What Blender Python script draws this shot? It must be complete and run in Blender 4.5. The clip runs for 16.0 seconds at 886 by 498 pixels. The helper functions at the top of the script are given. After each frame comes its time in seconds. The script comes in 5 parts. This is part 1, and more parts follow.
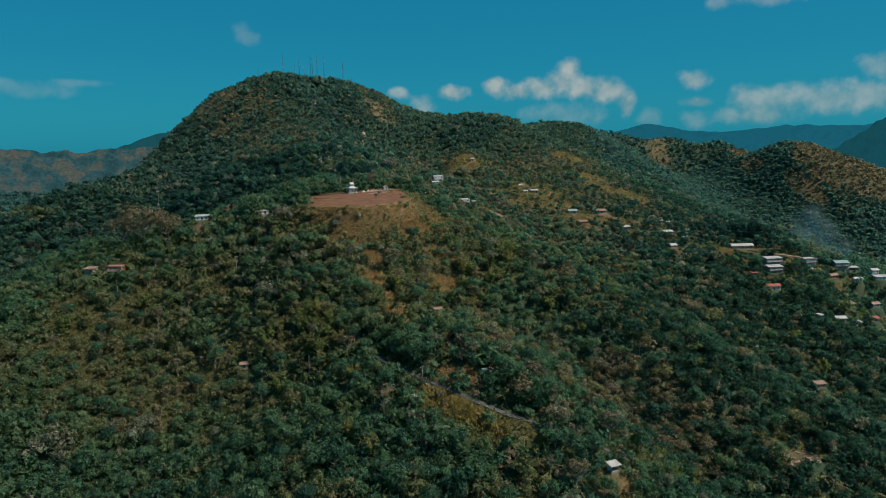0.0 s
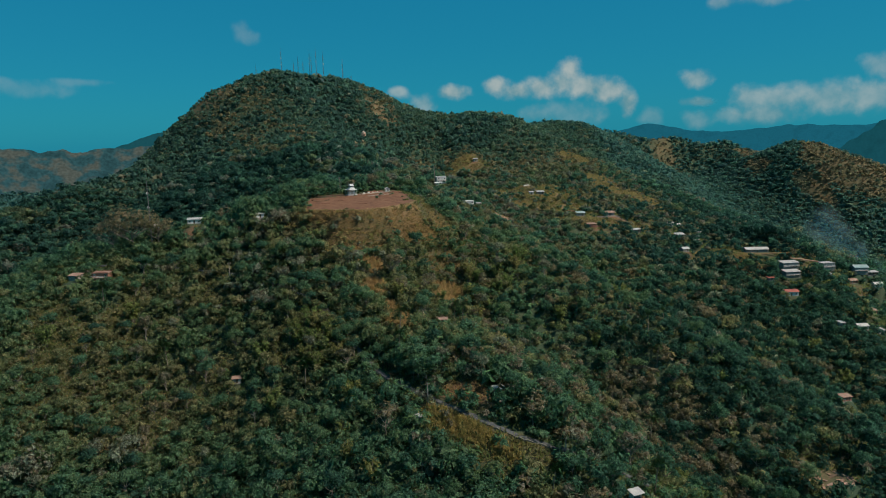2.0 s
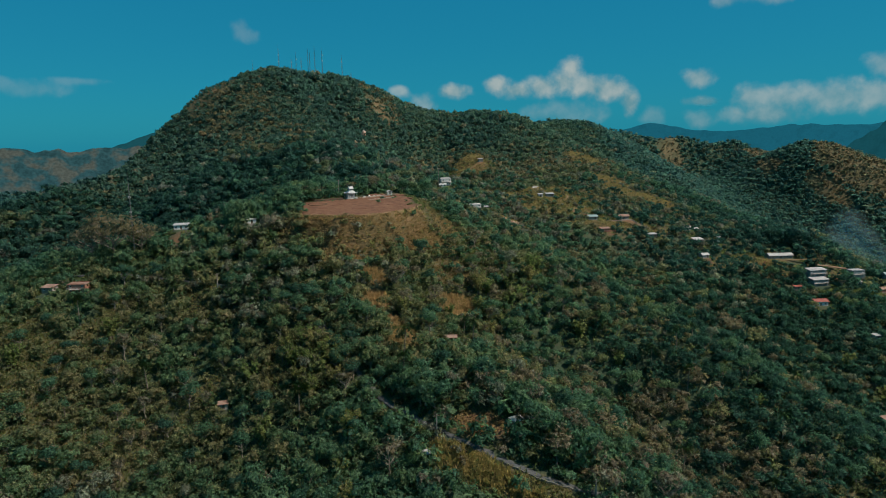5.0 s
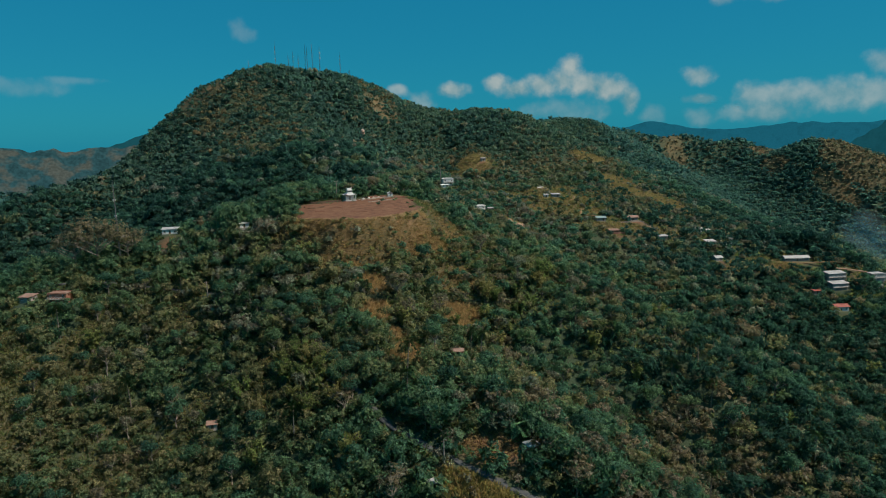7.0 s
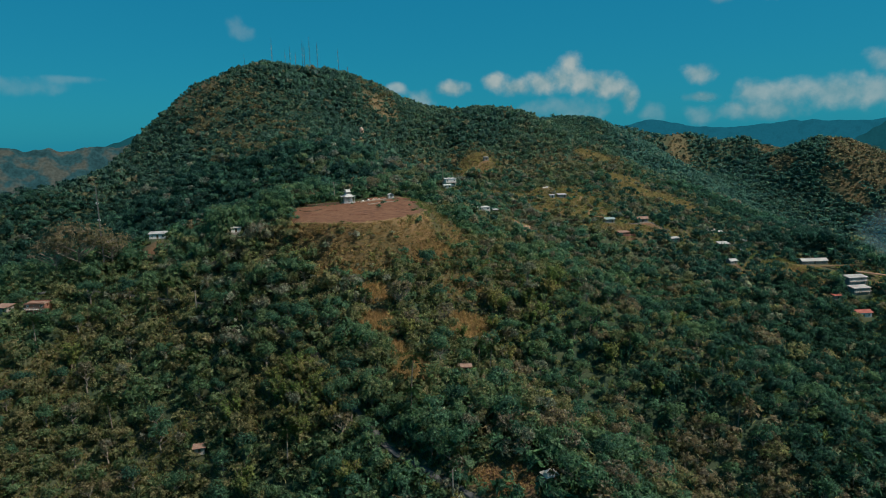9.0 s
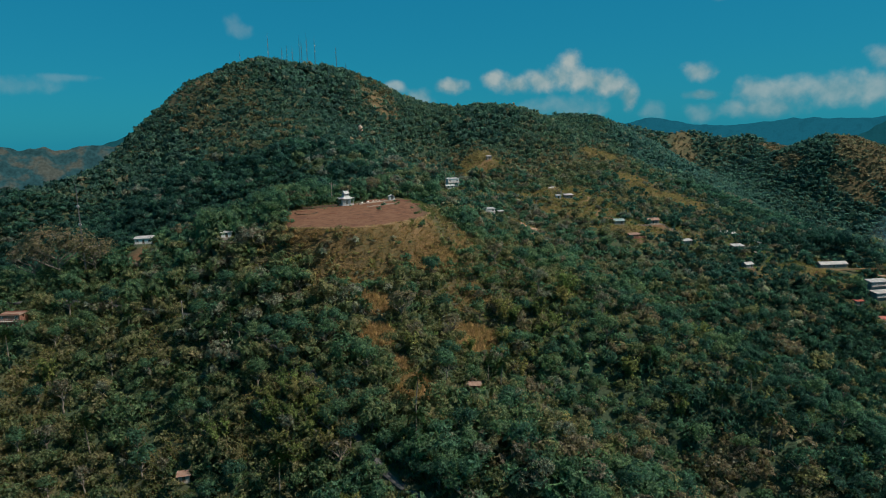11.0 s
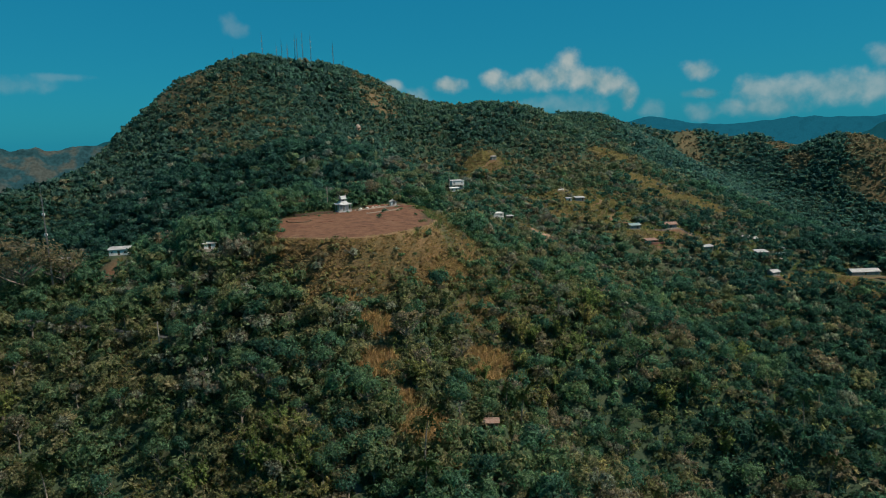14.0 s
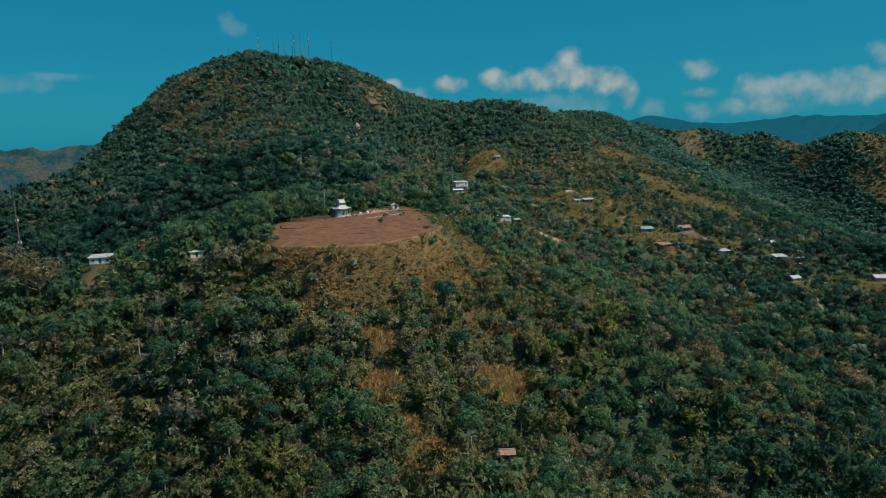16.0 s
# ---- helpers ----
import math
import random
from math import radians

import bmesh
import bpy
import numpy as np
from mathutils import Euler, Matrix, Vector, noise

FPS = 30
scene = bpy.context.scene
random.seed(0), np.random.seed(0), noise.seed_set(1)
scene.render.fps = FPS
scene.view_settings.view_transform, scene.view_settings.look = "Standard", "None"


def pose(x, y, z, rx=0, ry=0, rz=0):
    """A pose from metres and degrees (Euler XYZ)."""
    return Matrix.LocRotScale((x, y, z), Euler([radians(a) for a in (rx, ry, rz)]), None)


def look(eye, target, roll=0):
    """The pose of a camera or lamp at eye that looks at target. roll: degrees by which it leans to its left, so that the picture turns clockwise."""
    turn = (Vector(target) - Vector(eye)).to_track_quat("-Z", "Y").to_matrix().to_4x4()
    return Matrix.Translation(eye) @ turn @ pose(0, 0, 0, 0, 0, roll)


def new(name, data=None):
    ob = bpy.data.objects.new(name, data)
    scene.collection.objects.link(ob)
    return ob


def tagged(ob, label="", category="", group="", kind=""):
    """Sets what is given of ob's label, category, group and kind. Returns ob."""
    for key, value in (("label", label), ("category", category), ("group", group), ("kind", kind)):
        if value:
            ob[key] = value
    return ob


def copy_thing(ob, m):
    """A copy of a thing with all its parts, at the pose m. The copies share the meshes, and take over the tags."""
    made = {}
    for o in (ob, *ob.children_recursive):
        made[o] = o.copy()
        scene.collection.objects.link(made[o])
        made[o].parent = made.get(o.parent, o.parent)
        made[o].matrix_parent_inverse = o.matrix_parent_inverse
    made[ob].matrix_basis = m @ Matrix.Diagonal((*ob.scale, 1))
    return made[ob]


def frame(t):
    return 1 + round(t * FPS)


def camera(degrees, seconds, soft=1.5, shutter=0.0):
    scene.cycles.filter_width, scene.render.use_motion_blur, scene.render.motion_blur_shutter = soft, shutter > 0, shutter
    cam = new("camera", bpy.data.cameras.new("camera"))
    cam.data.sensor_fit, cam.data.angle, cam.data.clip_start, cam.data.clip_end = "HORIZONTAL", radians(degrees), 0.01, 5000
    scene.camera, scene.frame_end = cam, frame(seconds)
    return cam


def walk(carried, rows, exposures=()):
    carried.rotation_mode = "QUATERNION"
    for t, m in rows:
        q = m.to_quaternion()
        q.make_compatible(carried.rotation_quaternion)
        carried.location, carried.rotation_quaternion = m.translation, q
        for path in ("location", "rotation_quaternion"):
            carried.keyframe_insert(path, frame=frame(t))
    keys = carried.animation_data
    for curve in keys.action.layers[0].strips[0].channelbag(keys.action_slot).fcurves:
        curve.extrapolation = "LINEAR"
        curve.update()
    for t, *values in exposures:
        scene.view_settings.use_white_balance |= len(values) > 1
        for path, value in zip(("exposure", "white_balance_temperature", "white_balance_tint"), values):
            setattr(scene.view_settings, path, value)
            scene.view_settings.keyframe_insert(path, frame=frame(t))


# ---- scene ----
cam = camera(70.0, 16.0, soft=1.0)
PATH = [
    (0, (-0.016, -0.01, 100.004), (0.24, 1.945, 99.67), -1.0),
    (1.5, (-0.004, 14.994, 100.007), (0.252, 16.949, 99.672), -1.0),
    (3.5, (0.041, 35.001, 99.996), (0.296, 36.956, 99.661), -0.9),
    (7, (0.031, 70.009, 99.998), (0.29, 71.963, 99.658), -1.1),
    (9, (0.009, 90.023, 99.975), (0.271, 91.975, 99.631), -1.2),
    (12.5, (-0.017, 124.993, 99.996), (0.252, 126.943, 99.645), -1.3),
    (14.5, (-0.024, 145.005, 100.01), (0.249, 146.955, 99.659), -1.4),
    (16, (-0.02, 159.987, 100.013), (0.255, 161.936, 99.66), -1.4),
]
EXPOSURE = 0.08
SKY_TINT = (0.10, 0.62, 0.62, 1)
SKY_EVEN = (0.07, 2.1, 3.4, 1)
SKY_STRENGTH, SUN_STRENGTH = 0.10, 4.5
walk(cam, [(t, look(eye, target, roll)) for t, eye, target, roll in PATH],
     exposures=[(0.0, EXPOSURE)])

# ---- world and sun ----
SUN_ELEVATION, SUN_AZIMUTH = 54.0, 113.0  # azimuth counted from +y towards +x
world = bpy.data.worlds.new("sky")
scene.world = world
world.use_nodes = True
wt = world.node_tree
sky = wt.nodes.new("ShaderNodeTexSky")
sky.sky_type, sky.sun_disc = "NISHITA", False
sky.sun_elevation, sky.sun_rotation = radians(SUN_ELEVATION), radians(SUN_AZIMUTH)
sky.air_density, sky.dust_density, sky.ozone_density = 1.0, 0.6, 2.0
grade = wt.nodes.new("ShaderNodeMix")
grade.data_type, grade.blend_type = "RGBA", "MULTIPLY"
grade.inputs["Factor"].default_value = 1.0
grade.inputs["B"].default_value = SKY_TINT
wt.links.new(sky.outputs["Color"], grade.inputs["A"])
even = wt.nodes.new("ShaderNodeMix")
even.data_type = "RGBA"
even.inputs["Factor"].default_value = 0.72
even.inputs["B"].default_value = SKY_EVEN
wt.links.new(grade.outputs["Result"], even.inputs["A"])
way_up = wt.nodes.new("ShaderNodeTexCoord")
height_up = wt.nodes.new("ShaderNodeSeparateXYZ")
wt.links.new(way_up.outputs["Generated"], height_up.inputs[0])
deepen = wt.nodes.new("ShaderNodeValToRGB")
for e, (p, c) in zip(deepen.color_ramp.elements, ((0.0, (0.91, 0.97, 1.0, 1)), (0.24, (0.82, 0.88, 0.97, 1)))):
    e.position, e.color = p, c
wt.links.new(height_up.outputs["Z"], deepen.inputs["Fac"])
deeper = wt.nodes.new("ShaderNodeMix")
deeper.data_type, deeper.blend_type = "RGBA", "MULTIPLY"
deeper.inputs["Factor"].default_value = 1.0
wt.links.new(even.outputs["Result"], deeper.inputs["A"])
wt.links.new(deepen.outputs["Color"], deeper.inputs["B"])
wt.links.new(deeper.outputs["Result"], wt.nodes["Background"].inputs["Color"])
wt.nodes["Background"].inputs["Strength"].default_value = SKY_STRENGTH

sun = new("sun", bpy.data.lights.new("sun", "SUN"))
sun.data.energy, sun.data.angle, sun.data.color = SUN_STRENGTH, radians(0.6), (1.0, 0.87, 0.73)
az, el = radians(SUN_AZIMUTH), radians(SUN_ELEVATION)
SUN_WAY = Vector((math.sin(az) * math.cos(el), math.cos(az) * math.cos(el), math.sin(el)))
sun.matrix_world = look(SUN_WAY * 500, (0, 0, 0))


# ---- materials ----
def material(name, rough=0.9):
    m = bpy.data.materials.new(name)
    m.use_nodes = True
    b = m.node_tree.nodes["Principled BSDF"]
    b.inputs["Roughness"].default_value = rough
    b.inputs["Specular IOR Level"].default_value = 0.2
    return m, m.node_tree, b


def node(t, kind, **values):
    n = t.nodes.new(kind)
    for key, value in values.items():
        n.inputs[key].default_value = value
    return n


def ramp(t, source, stops):
    r = t.nodes.new("ShaderNodeValToRGB")
    while len(r.color_ramp.elements) < len(stops):
        r.color_ramp.elements.new(0.5)
    for e, (p, c) in zip(r.color_ramp.elements, stops):
        e.position, e.color = p, (*c, 1)
    t.links.new(source, r.inputs["Fac"])
    return r.outputs["Color"]


def mixed(t, fac, a, b, blend="MIX"):
    m = t.nodes.new("ShaderNodeMix")
    m.data_type, m.blend_type = "RGBA", blend
    for key, v in (("Factor", fac), ("A", a), ("B", b)):
        if isinstance(v, bpy.types.NodeSocket):
            t.links.new(v, m.inputs[key])
        else:
            m.inputs[key].default_value = v if key == "Factor" else (*v, 1)
    return m.outputs["Result"]


def place_noise(t, scale, detail=3.0):
    geo = t.nodes.new("ShaderNodeNewGeometry")
    n = node(t, "ShaderNodeTexNoise", Scale=scale, Detail=detail)
    t.links.new(geo.outputs["Position"], n.inputs["Vector"])
    return n.outputs["Fac"]


def plain(name, colour, other, scale, rough=0.85, metal=0.0, bump=0.0):
    """A surface that wanders between two colours at two scales."""
    m, t, b = material(name, rough)
    c = ramp(t, place_noise(t, scale, 5), [(0.35, colour), (0.68, other)])
    c = mixed(t, 0.35, c, ramp(t, place_noise(t, scale * 9, 2), [(0.3, tuple(0.6 * v for v in colour)), (0.7, tuple(min(1, 1.25 * v) for v in other))]))
    t.links.new(c, b.inputs["Base Color"])
    b.inputs["Metallic"].default_value = metal
    if bump:
        h = node(t, "ShaderNodeBump", Strength=bump, Distance=0.1)
        t.links.new(place_noise(t, scale * 6, 4), h.inputs["Height"])
        t.links.new(h.outputs["Normal"], b.inputs["Normal"])
    return m


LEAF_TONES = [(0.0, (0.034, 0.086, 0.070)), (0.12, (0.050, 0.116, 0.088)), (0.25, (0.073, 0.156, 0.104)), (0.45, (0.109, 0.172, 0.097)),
              (0.62, (0.174, 0.178, 0.097)), (0.8, (0.190, 0.155, 0.099)), (0.9, (0.165, 0.142, 0.118)), (1.0, (0.21, 0.235, 0.189))]


GRASS_TONES = [(0.0, (0.070, 0.120, 0.055)), (0.3, (0.150, 0.165, 0.070)), (0.58, (0.255, 0.190, 0.098)), (0.88, (0.340, 0.215, 0.125))]


def leaves(name, per_object=False, low=0.0, high=1.0, tones=LEAF_TONES, gaps=True, grain=1.7, fleck=1.1):
    """Foliage. Its tone comes from each tree's own number, with finer change from leaf to leaf."""
    m, t, b = material(name, 0.8)
    b.inputs["Specular IOR Level"].default_value = 0.1
    if per_object:
        info = t.nodes.new("ShaderNodeObjectInfo")
        remap = node(t, "ShaderNodeMapRange", **{"To Min": low, "To Max": high})
        t.links.new(info.outputs["Random"], remap.inputs["Value"])
        tone = remap.outputs["Result"]
    else:
        a = t.nodes.new("ShaderNodeAttribute")
        a.attribute_name = "tone"
        tone = a.outputs["Fac"]
    geo = t.nodes.new("ShaderNodeNewGeometry")
    wobble = node(t, "ShaderNodeMath")
    wobble.operation = "MULTIPLY_ADD"
    wobble.inputs[1].default_value = 0.16
    t.links.new(geo.outputs["Random Per Island"], wobble.inputs[0])
    t.links.new(tone, wobble.inputs[2])
    less = node(t, "ShaderNodeMath")
    less.operation = "SUBTRACT"
    less.inputs[1].default_value = 0.08
    t.links.new(wobble.outputs[0], less.inputs[0])
    c = ramp(t, less.outputs[0], tones)
    c = mixed(t, 0.5, c, ramp(t, geo.outputs["Random Per Island"], [(0.0, (0.6, 0.6, 0.6)), (1.0, (1.35, 1.35, 1.3))]), "MULTIPLY")
    way = t.nodes.new("ShaderNodeAttribute")
    way.attribute_name = "facing"
    turned = t.nodes.new("ShaderNodeVectorTransform")
    turned.vector_type, turned.convert_from, turned.convert_to = "NORMAL", "OBJECT", "WORLD"
    t.links.new(way.outputs["Vector"], turned.inputs[0])
    leafy = place_noise(t, grain, 3)
    c = mixed(t, 1.0, c, ramp(t, leafy, [(0.34, (1.12 - 0.62 * fleck, 1.14 - 0.62 * fleck, 1.12 - 0.6 * fleck)), (0.5, (1.12, 1.14, 1.12)), (0.66, (1.12 + 0.88 * fleck, 1.14 + 0.81 * fleck, 1.12 + 0.63 * fleck))]), "MULTIPLY")
    t.links.new(c, b.inputs["Base Color"])
    uneven = node(t, "ShaderNodeBump", Strength=0.9 * fleck, Distance=0.9 / grain)
    t.links.new(leafy, uneven.inputs["Height"])
    t.links.new(turned.outputs[0], uneven.inputs["Normal"])
    t.links.new(uneven.outputs["Normal"], b.inputs["Normal"])
    thin = t.nodes.new("ShaderNodeBsdfTranslucent")
    t.links.new(mixed(t, 1.0, c, (1.0, 1.24, 0.92), "MULTIPLY"), thin.inputs["Color"])
    both = t.nodes.new("ShaderNodeMixShader")
    both.inputs["Fac"].default_value = 0.55
    t.links.new(b.outputs[0], both.inputs[1])
    t.links.new(thin.outputs[0], both.inputs[2])
    if not gaps:
        t.links.new(both.outputs[0], t.nodes["Material Output"].inputs["Surface"])
        return m
    # gaps between the leaves of a spray
    clear = t.nodes.new("ShaderNodeBsdfTransparent")
    holes = t.nodes.new("ShaderNodeMixShader")
    gap = node(t, "ShaderNodeMapRange", **{"From Min": 0.56, "From Max": 0.58})
    t.links.new(place_noise(t, 1.9, 3), gap.inputs["Value"])
    t.links.new(gap.outputs["Result"], holes.inputs["Fac"])
    t.links.new(both.outputs[0], holes.inputs[1])
    t.links.new(clear.outputs[0], holes.inputs[2])
    t.links.new(holes.outputs[0], t.nodes["Material Output"].inputs["Surface"])
    return m


LEAF = leaves("foliage")
# near tones with less red and more blue: slight haze put into the colour
SLOPE_LEAF = leaves("hazed_slope_foliage", tones=[(p, (0.86 * r, 0.93 * g, 1.06 * b)) for p, (r, g, b) in LEAF_TONES])
# far woods: the blue of distance haze is put into the leaf colours
RIDGE_HAZE_TONES = [(0.0, (0.050, 0.126, 0.128)), (0.25, (0.064, 0.138, 0.130)), (0.45, (0.098, 0.154, 0.130)), (0.62, (0.170, 0.150, 0.108)), (0.85, (0.205, 0.150, 0.104))]
RIDGE_LEAF = leaves("hazed_ridge_foliage", tones=RIDGE_HAZE_TONES, gaps=False, grain=0.55, fleck=0.45)
# tall hill: leaf tones made paler and bluer, haze put into their colour
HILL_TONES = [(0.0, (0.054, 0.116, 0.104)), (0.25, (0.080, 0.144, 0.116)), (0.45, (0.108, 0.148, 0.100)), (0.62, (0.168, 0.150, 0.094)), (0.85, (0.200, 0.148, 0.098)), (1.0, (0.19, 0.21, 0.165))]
HILL_LEAF = leaves("hazed_hill_foliage", tones=HILL_TONES, gaps=False, grain=0.9, fleck=0.85)
REED_LEAF = leaves("dry_reed", tones=[(0.0, (0.30, 0.22, 0.10)), (0.5, (0.46, 0.29, 0.16)), (1.0, (0.56, 0.36, 0.22))], gaps=False, fleck=0.35)
BANK_LEAF = leaves("golden_green_grass", tones=[(0.0, (0.22, 0.20, 0.080)), (0.5, (0.36, 0.28, 0.115)), (1.0, (0.48, 0.33, 0.17))], gaps=False, fleck=0.4)
GRASS_LEAF = leaves("grass_blades", tones=GRASS_TONES, gaps=False, fleck=0.45)
BARK = plain("bark", (0.17, 0.14, 0.11), (0.30, 0.26, 0.21), 0.8, bump=0.4)


def ground_material():
    m, t, b = material("hillside_ground", 0.95)
    def mask(name):
        a = t.nodes.new("ShaderNodeAttribute")
        a.attribute_name = name
        return a.outputs["Fac"]
    c = ramp(t, place_noise(t, 0.06, 8), [(0.3, (0.028, 0.052, 0.032)), (0.5, (0.042, 0.064, 0.036)), (0.72, (0.070, 0.072, 0.038))])
    dry = ramp(t, place_noise(t, 0.25, 8), [(0.32, (0.105, 0.086, 0.040)), (0.5, (0.180, 0.118, 0.060)), (0.68, (0.245, 0.150, 0.082))])
    soil = ramp(t, place_noise(t, 0.33, 10), [(0.3, (0.100, 0.048, 0.031)), (0.5, (0.155, 0.078, 0.045)), (0.66, (0.180, 0.095, 0.056)), (0.78, (0.22, 0.125, 0.076))])
    dry = mixed(t, 0.9, dry, ramp(t, place_noise(t, 0.045, 6), [(0.38, (0.62, 0.70, 0.62)), (0.62, (1.15, 1.12, 1.1))]), "MULTIPLY")
    fine = place_noise(t, 2.5, 4)
    c = mixed(t, mask("dry"), c, dry)
    c = mixed(t, mask("soil"), c, soil)
    c = mixed(t, 0.35, c, ramp(t, fine, [(0.3, (0.55, 0.55, 0.55)), (0.7, (1.3, 1.3, 1.3))]), "MULTIPLY")
    t.links.new(c, b.inputs["Base Color"])
    h = node(t, "ShaderNodeBump", Strength=0.6, Distance=0.5)
    t.links.new(place_noise(t, 0.9, 6), h.inputs["Height"])
    t.links.new(h.outputs["Normal"], b.inputs["Normal"])
    return m


GROUND = ground_material()

# ---- the lie of the land ----
# each hill: x, y, rise, half-widths along and across, turn
HILLS = [
    (-41, 1053, 208, 134, 231, -0.17),
    (-200, 927, 92, 83, 118, 0.85),
    (54, 926, 30, 130, 128, -0.13),
    (193, 878, 85, 75, 91, -0.17),
    (250, 741, 73, 96, 88, 0.35),
    (124, 571, 68, 133, 86, -0.11),
    (58, 435, 83, 81, 62, -0.70),
    (-17, 308, 35, 39, 135, 0.15),
    (-99, 424, 61, 113, 52, -0.38),
    (-110, 643, 52, 134, 93, -0.40),
    (64, 259, 59, 35, 63, 0.66),
    (356, 469, 37, 35, 79, -0.19),
    (-189, 342, 60, 78, 81, 0.25),
    (168, 315, 53, 83, 35, -0.69),
    (428, 1229, 164, 155, 260, 0.10),
    (770, 1046, 151, 75, 124, 0.27),
    (653, 1243, 111, 134, 41, -0.37),
    (242, 1114, 88, 172, 199, 0.19),
    (377, 618, 65, 172, 127, -0.10),
    (-314, 622, 49, 35, 145, -0.35),
    (-403, 792, 37, 147, 132, -0.02),
    (260, 444, 24, 64, 76, -0.01),
    (-22, 705, 41, 82, 116, 0.11),
    (999, 1010, 76, 175, 156, -0.10), (885, 918, 42, 48, 72, 0.2),
    (122, 724, 25, 20, 30, 0.0),
    (76, 428, -18, 24, 34, 0.0), (-28, 850, -15, 19, 75, 0.43),
]
BASE, FALL = -65.5, -0.0570

rng = np.random.default_rng(7)
TABLE = rng.random((256, 256))


def wander(x, y, size, shift=0):
    """Smooth random relief between -1 and 1, with lumps of the given size."""
    u, w = np.asarray(x, float) / size + 31.7 + shift * 17.3, np.asarray(y, float) / size + 11.9 + shift * 5.1
    i, j = np.floor(u).astype(int), np.floor(w).astype(int)
    f, g = u - i, w - j
    f, g = f * f * (3 - 2 * f), g * g * (3 - 2 * g)
    a, b = TABLE[i % 256, j % 256], TABLE[(i + 1) % 256, j % 256]
    c, d = TABLE[i % 256, (j + 1) % 256], TABLE[(i + 1) % 256, (j + 1) % 256]
    return 2 * ((a * (1 - f) + b * f) * (1 - g) + (c * (1 - f) + d * f) * g) - 1


def smooth(a, b, v):
    t = np.clip((v - a) / (b - a), 0, 1)
    return t * t * (3 - 2 * t)


def spot(x, y, cx, cy, rx, ry, turn=0.0):
    """One inside an ellipse, fading to nothing past its rim."""
    c, s = math.cos(turn), math.sin(turn)
    u, w = (x - cx) * c + (y - cy) * s, (y - cy) * c - (x - cx) * s
    return 1 - smooth(0.7, 1.25, np.hypot(u / rx, w / ry) + 0.18 * wander(x, y, 14, 3))


def terrace(x, y):
    """How far a place belongs to the levelled terrace, how far its level reaches, and that level."""
    bow = np.where(x > -6, 0.0135, 0.018)
    front = y - (378.5 + bow * (x + 6) ** 2)
    left, right = x + 31.5, 33 - 0.006 * np.clip(y - 410, 0, None) ** 2 - x
    inside = np.minimum(np.minimum(front, left), right)
    back = 1 - smooth(0.0, 7.0, y - (437 + 0.5 * (x - 1)))
    level = 63.4 + 0.066 * (y - 383) + 0.22 * wander(x, y, 12, 5) + 0.07 * wander(x, 2.6 * y, 9, 6)
    return smooth(-0.6, 0.9, inside + 0.5 * wander(x, y, 5, 31)) * back, smooth(-15.0, 0.5, np.minimum(inside, 460 - y)), level


def lie(x, y):
    """The hillside before the roads were cut."""
    x, y = np.asarray(x, float), np.asarray(y, float)
    z = BASE + FALL * np.clip(x, -420, 1000)
    for hx, hy, rise, rx, ry, turn in HILLS:
        c, s = math.cos(turn), math.sin(turn)
        u, w = (x - hx) * c + (y - hy) * s, (y - hy) * c - (x - hx) * s
        z = z + rise * np.exp(-0.5 * ((u / rx) ** 2 + (w / ry) ** 2))
    far = smooth(1300, 2200, np.hypot(x, y - 500))
    z = z + 3.0 * wander(x, y, 55) + 1.2 * wander(x, y, 21, 1) + far * 12 * wander(x, y, 330, 2) 
    flank = smooth(880, 1000, y) * smooth(200, 330, x) * (1 - far)
    z = z + flank * (5 * wander(x, 0.35 * y, 52, 12) + 15 * (1 - smooth(20, 85, z)) * (0.45 - np.abs(wander(x + 0.3 * y, 0.22 * y, 88, 14))))
    _, m, level = terrace(x, y)
    return z * (1 - m) + level * m


def bend(points, step=2.5):
    """A smooth line through the given places."""
    p = np.array(points, float)
    out = []
    for k in range(len(p) - 1):
        a, b, c, d = p[max(k - 1, 0)], p[k], p[k + 1], p[min(k + 2, len(p) - 1)]
        n = max(2, int(np.linalg.norm(c - b) / step))
        for t in np.arange(n) / n:
            out.append(0.5 * (2 * b + (c - a) * t + (2 * a - 5 * b + 4 * c - d) * t * t + (3 * b - a - 3 * c + d) * t ** 3))
    return np.array(out + [p[-1]])


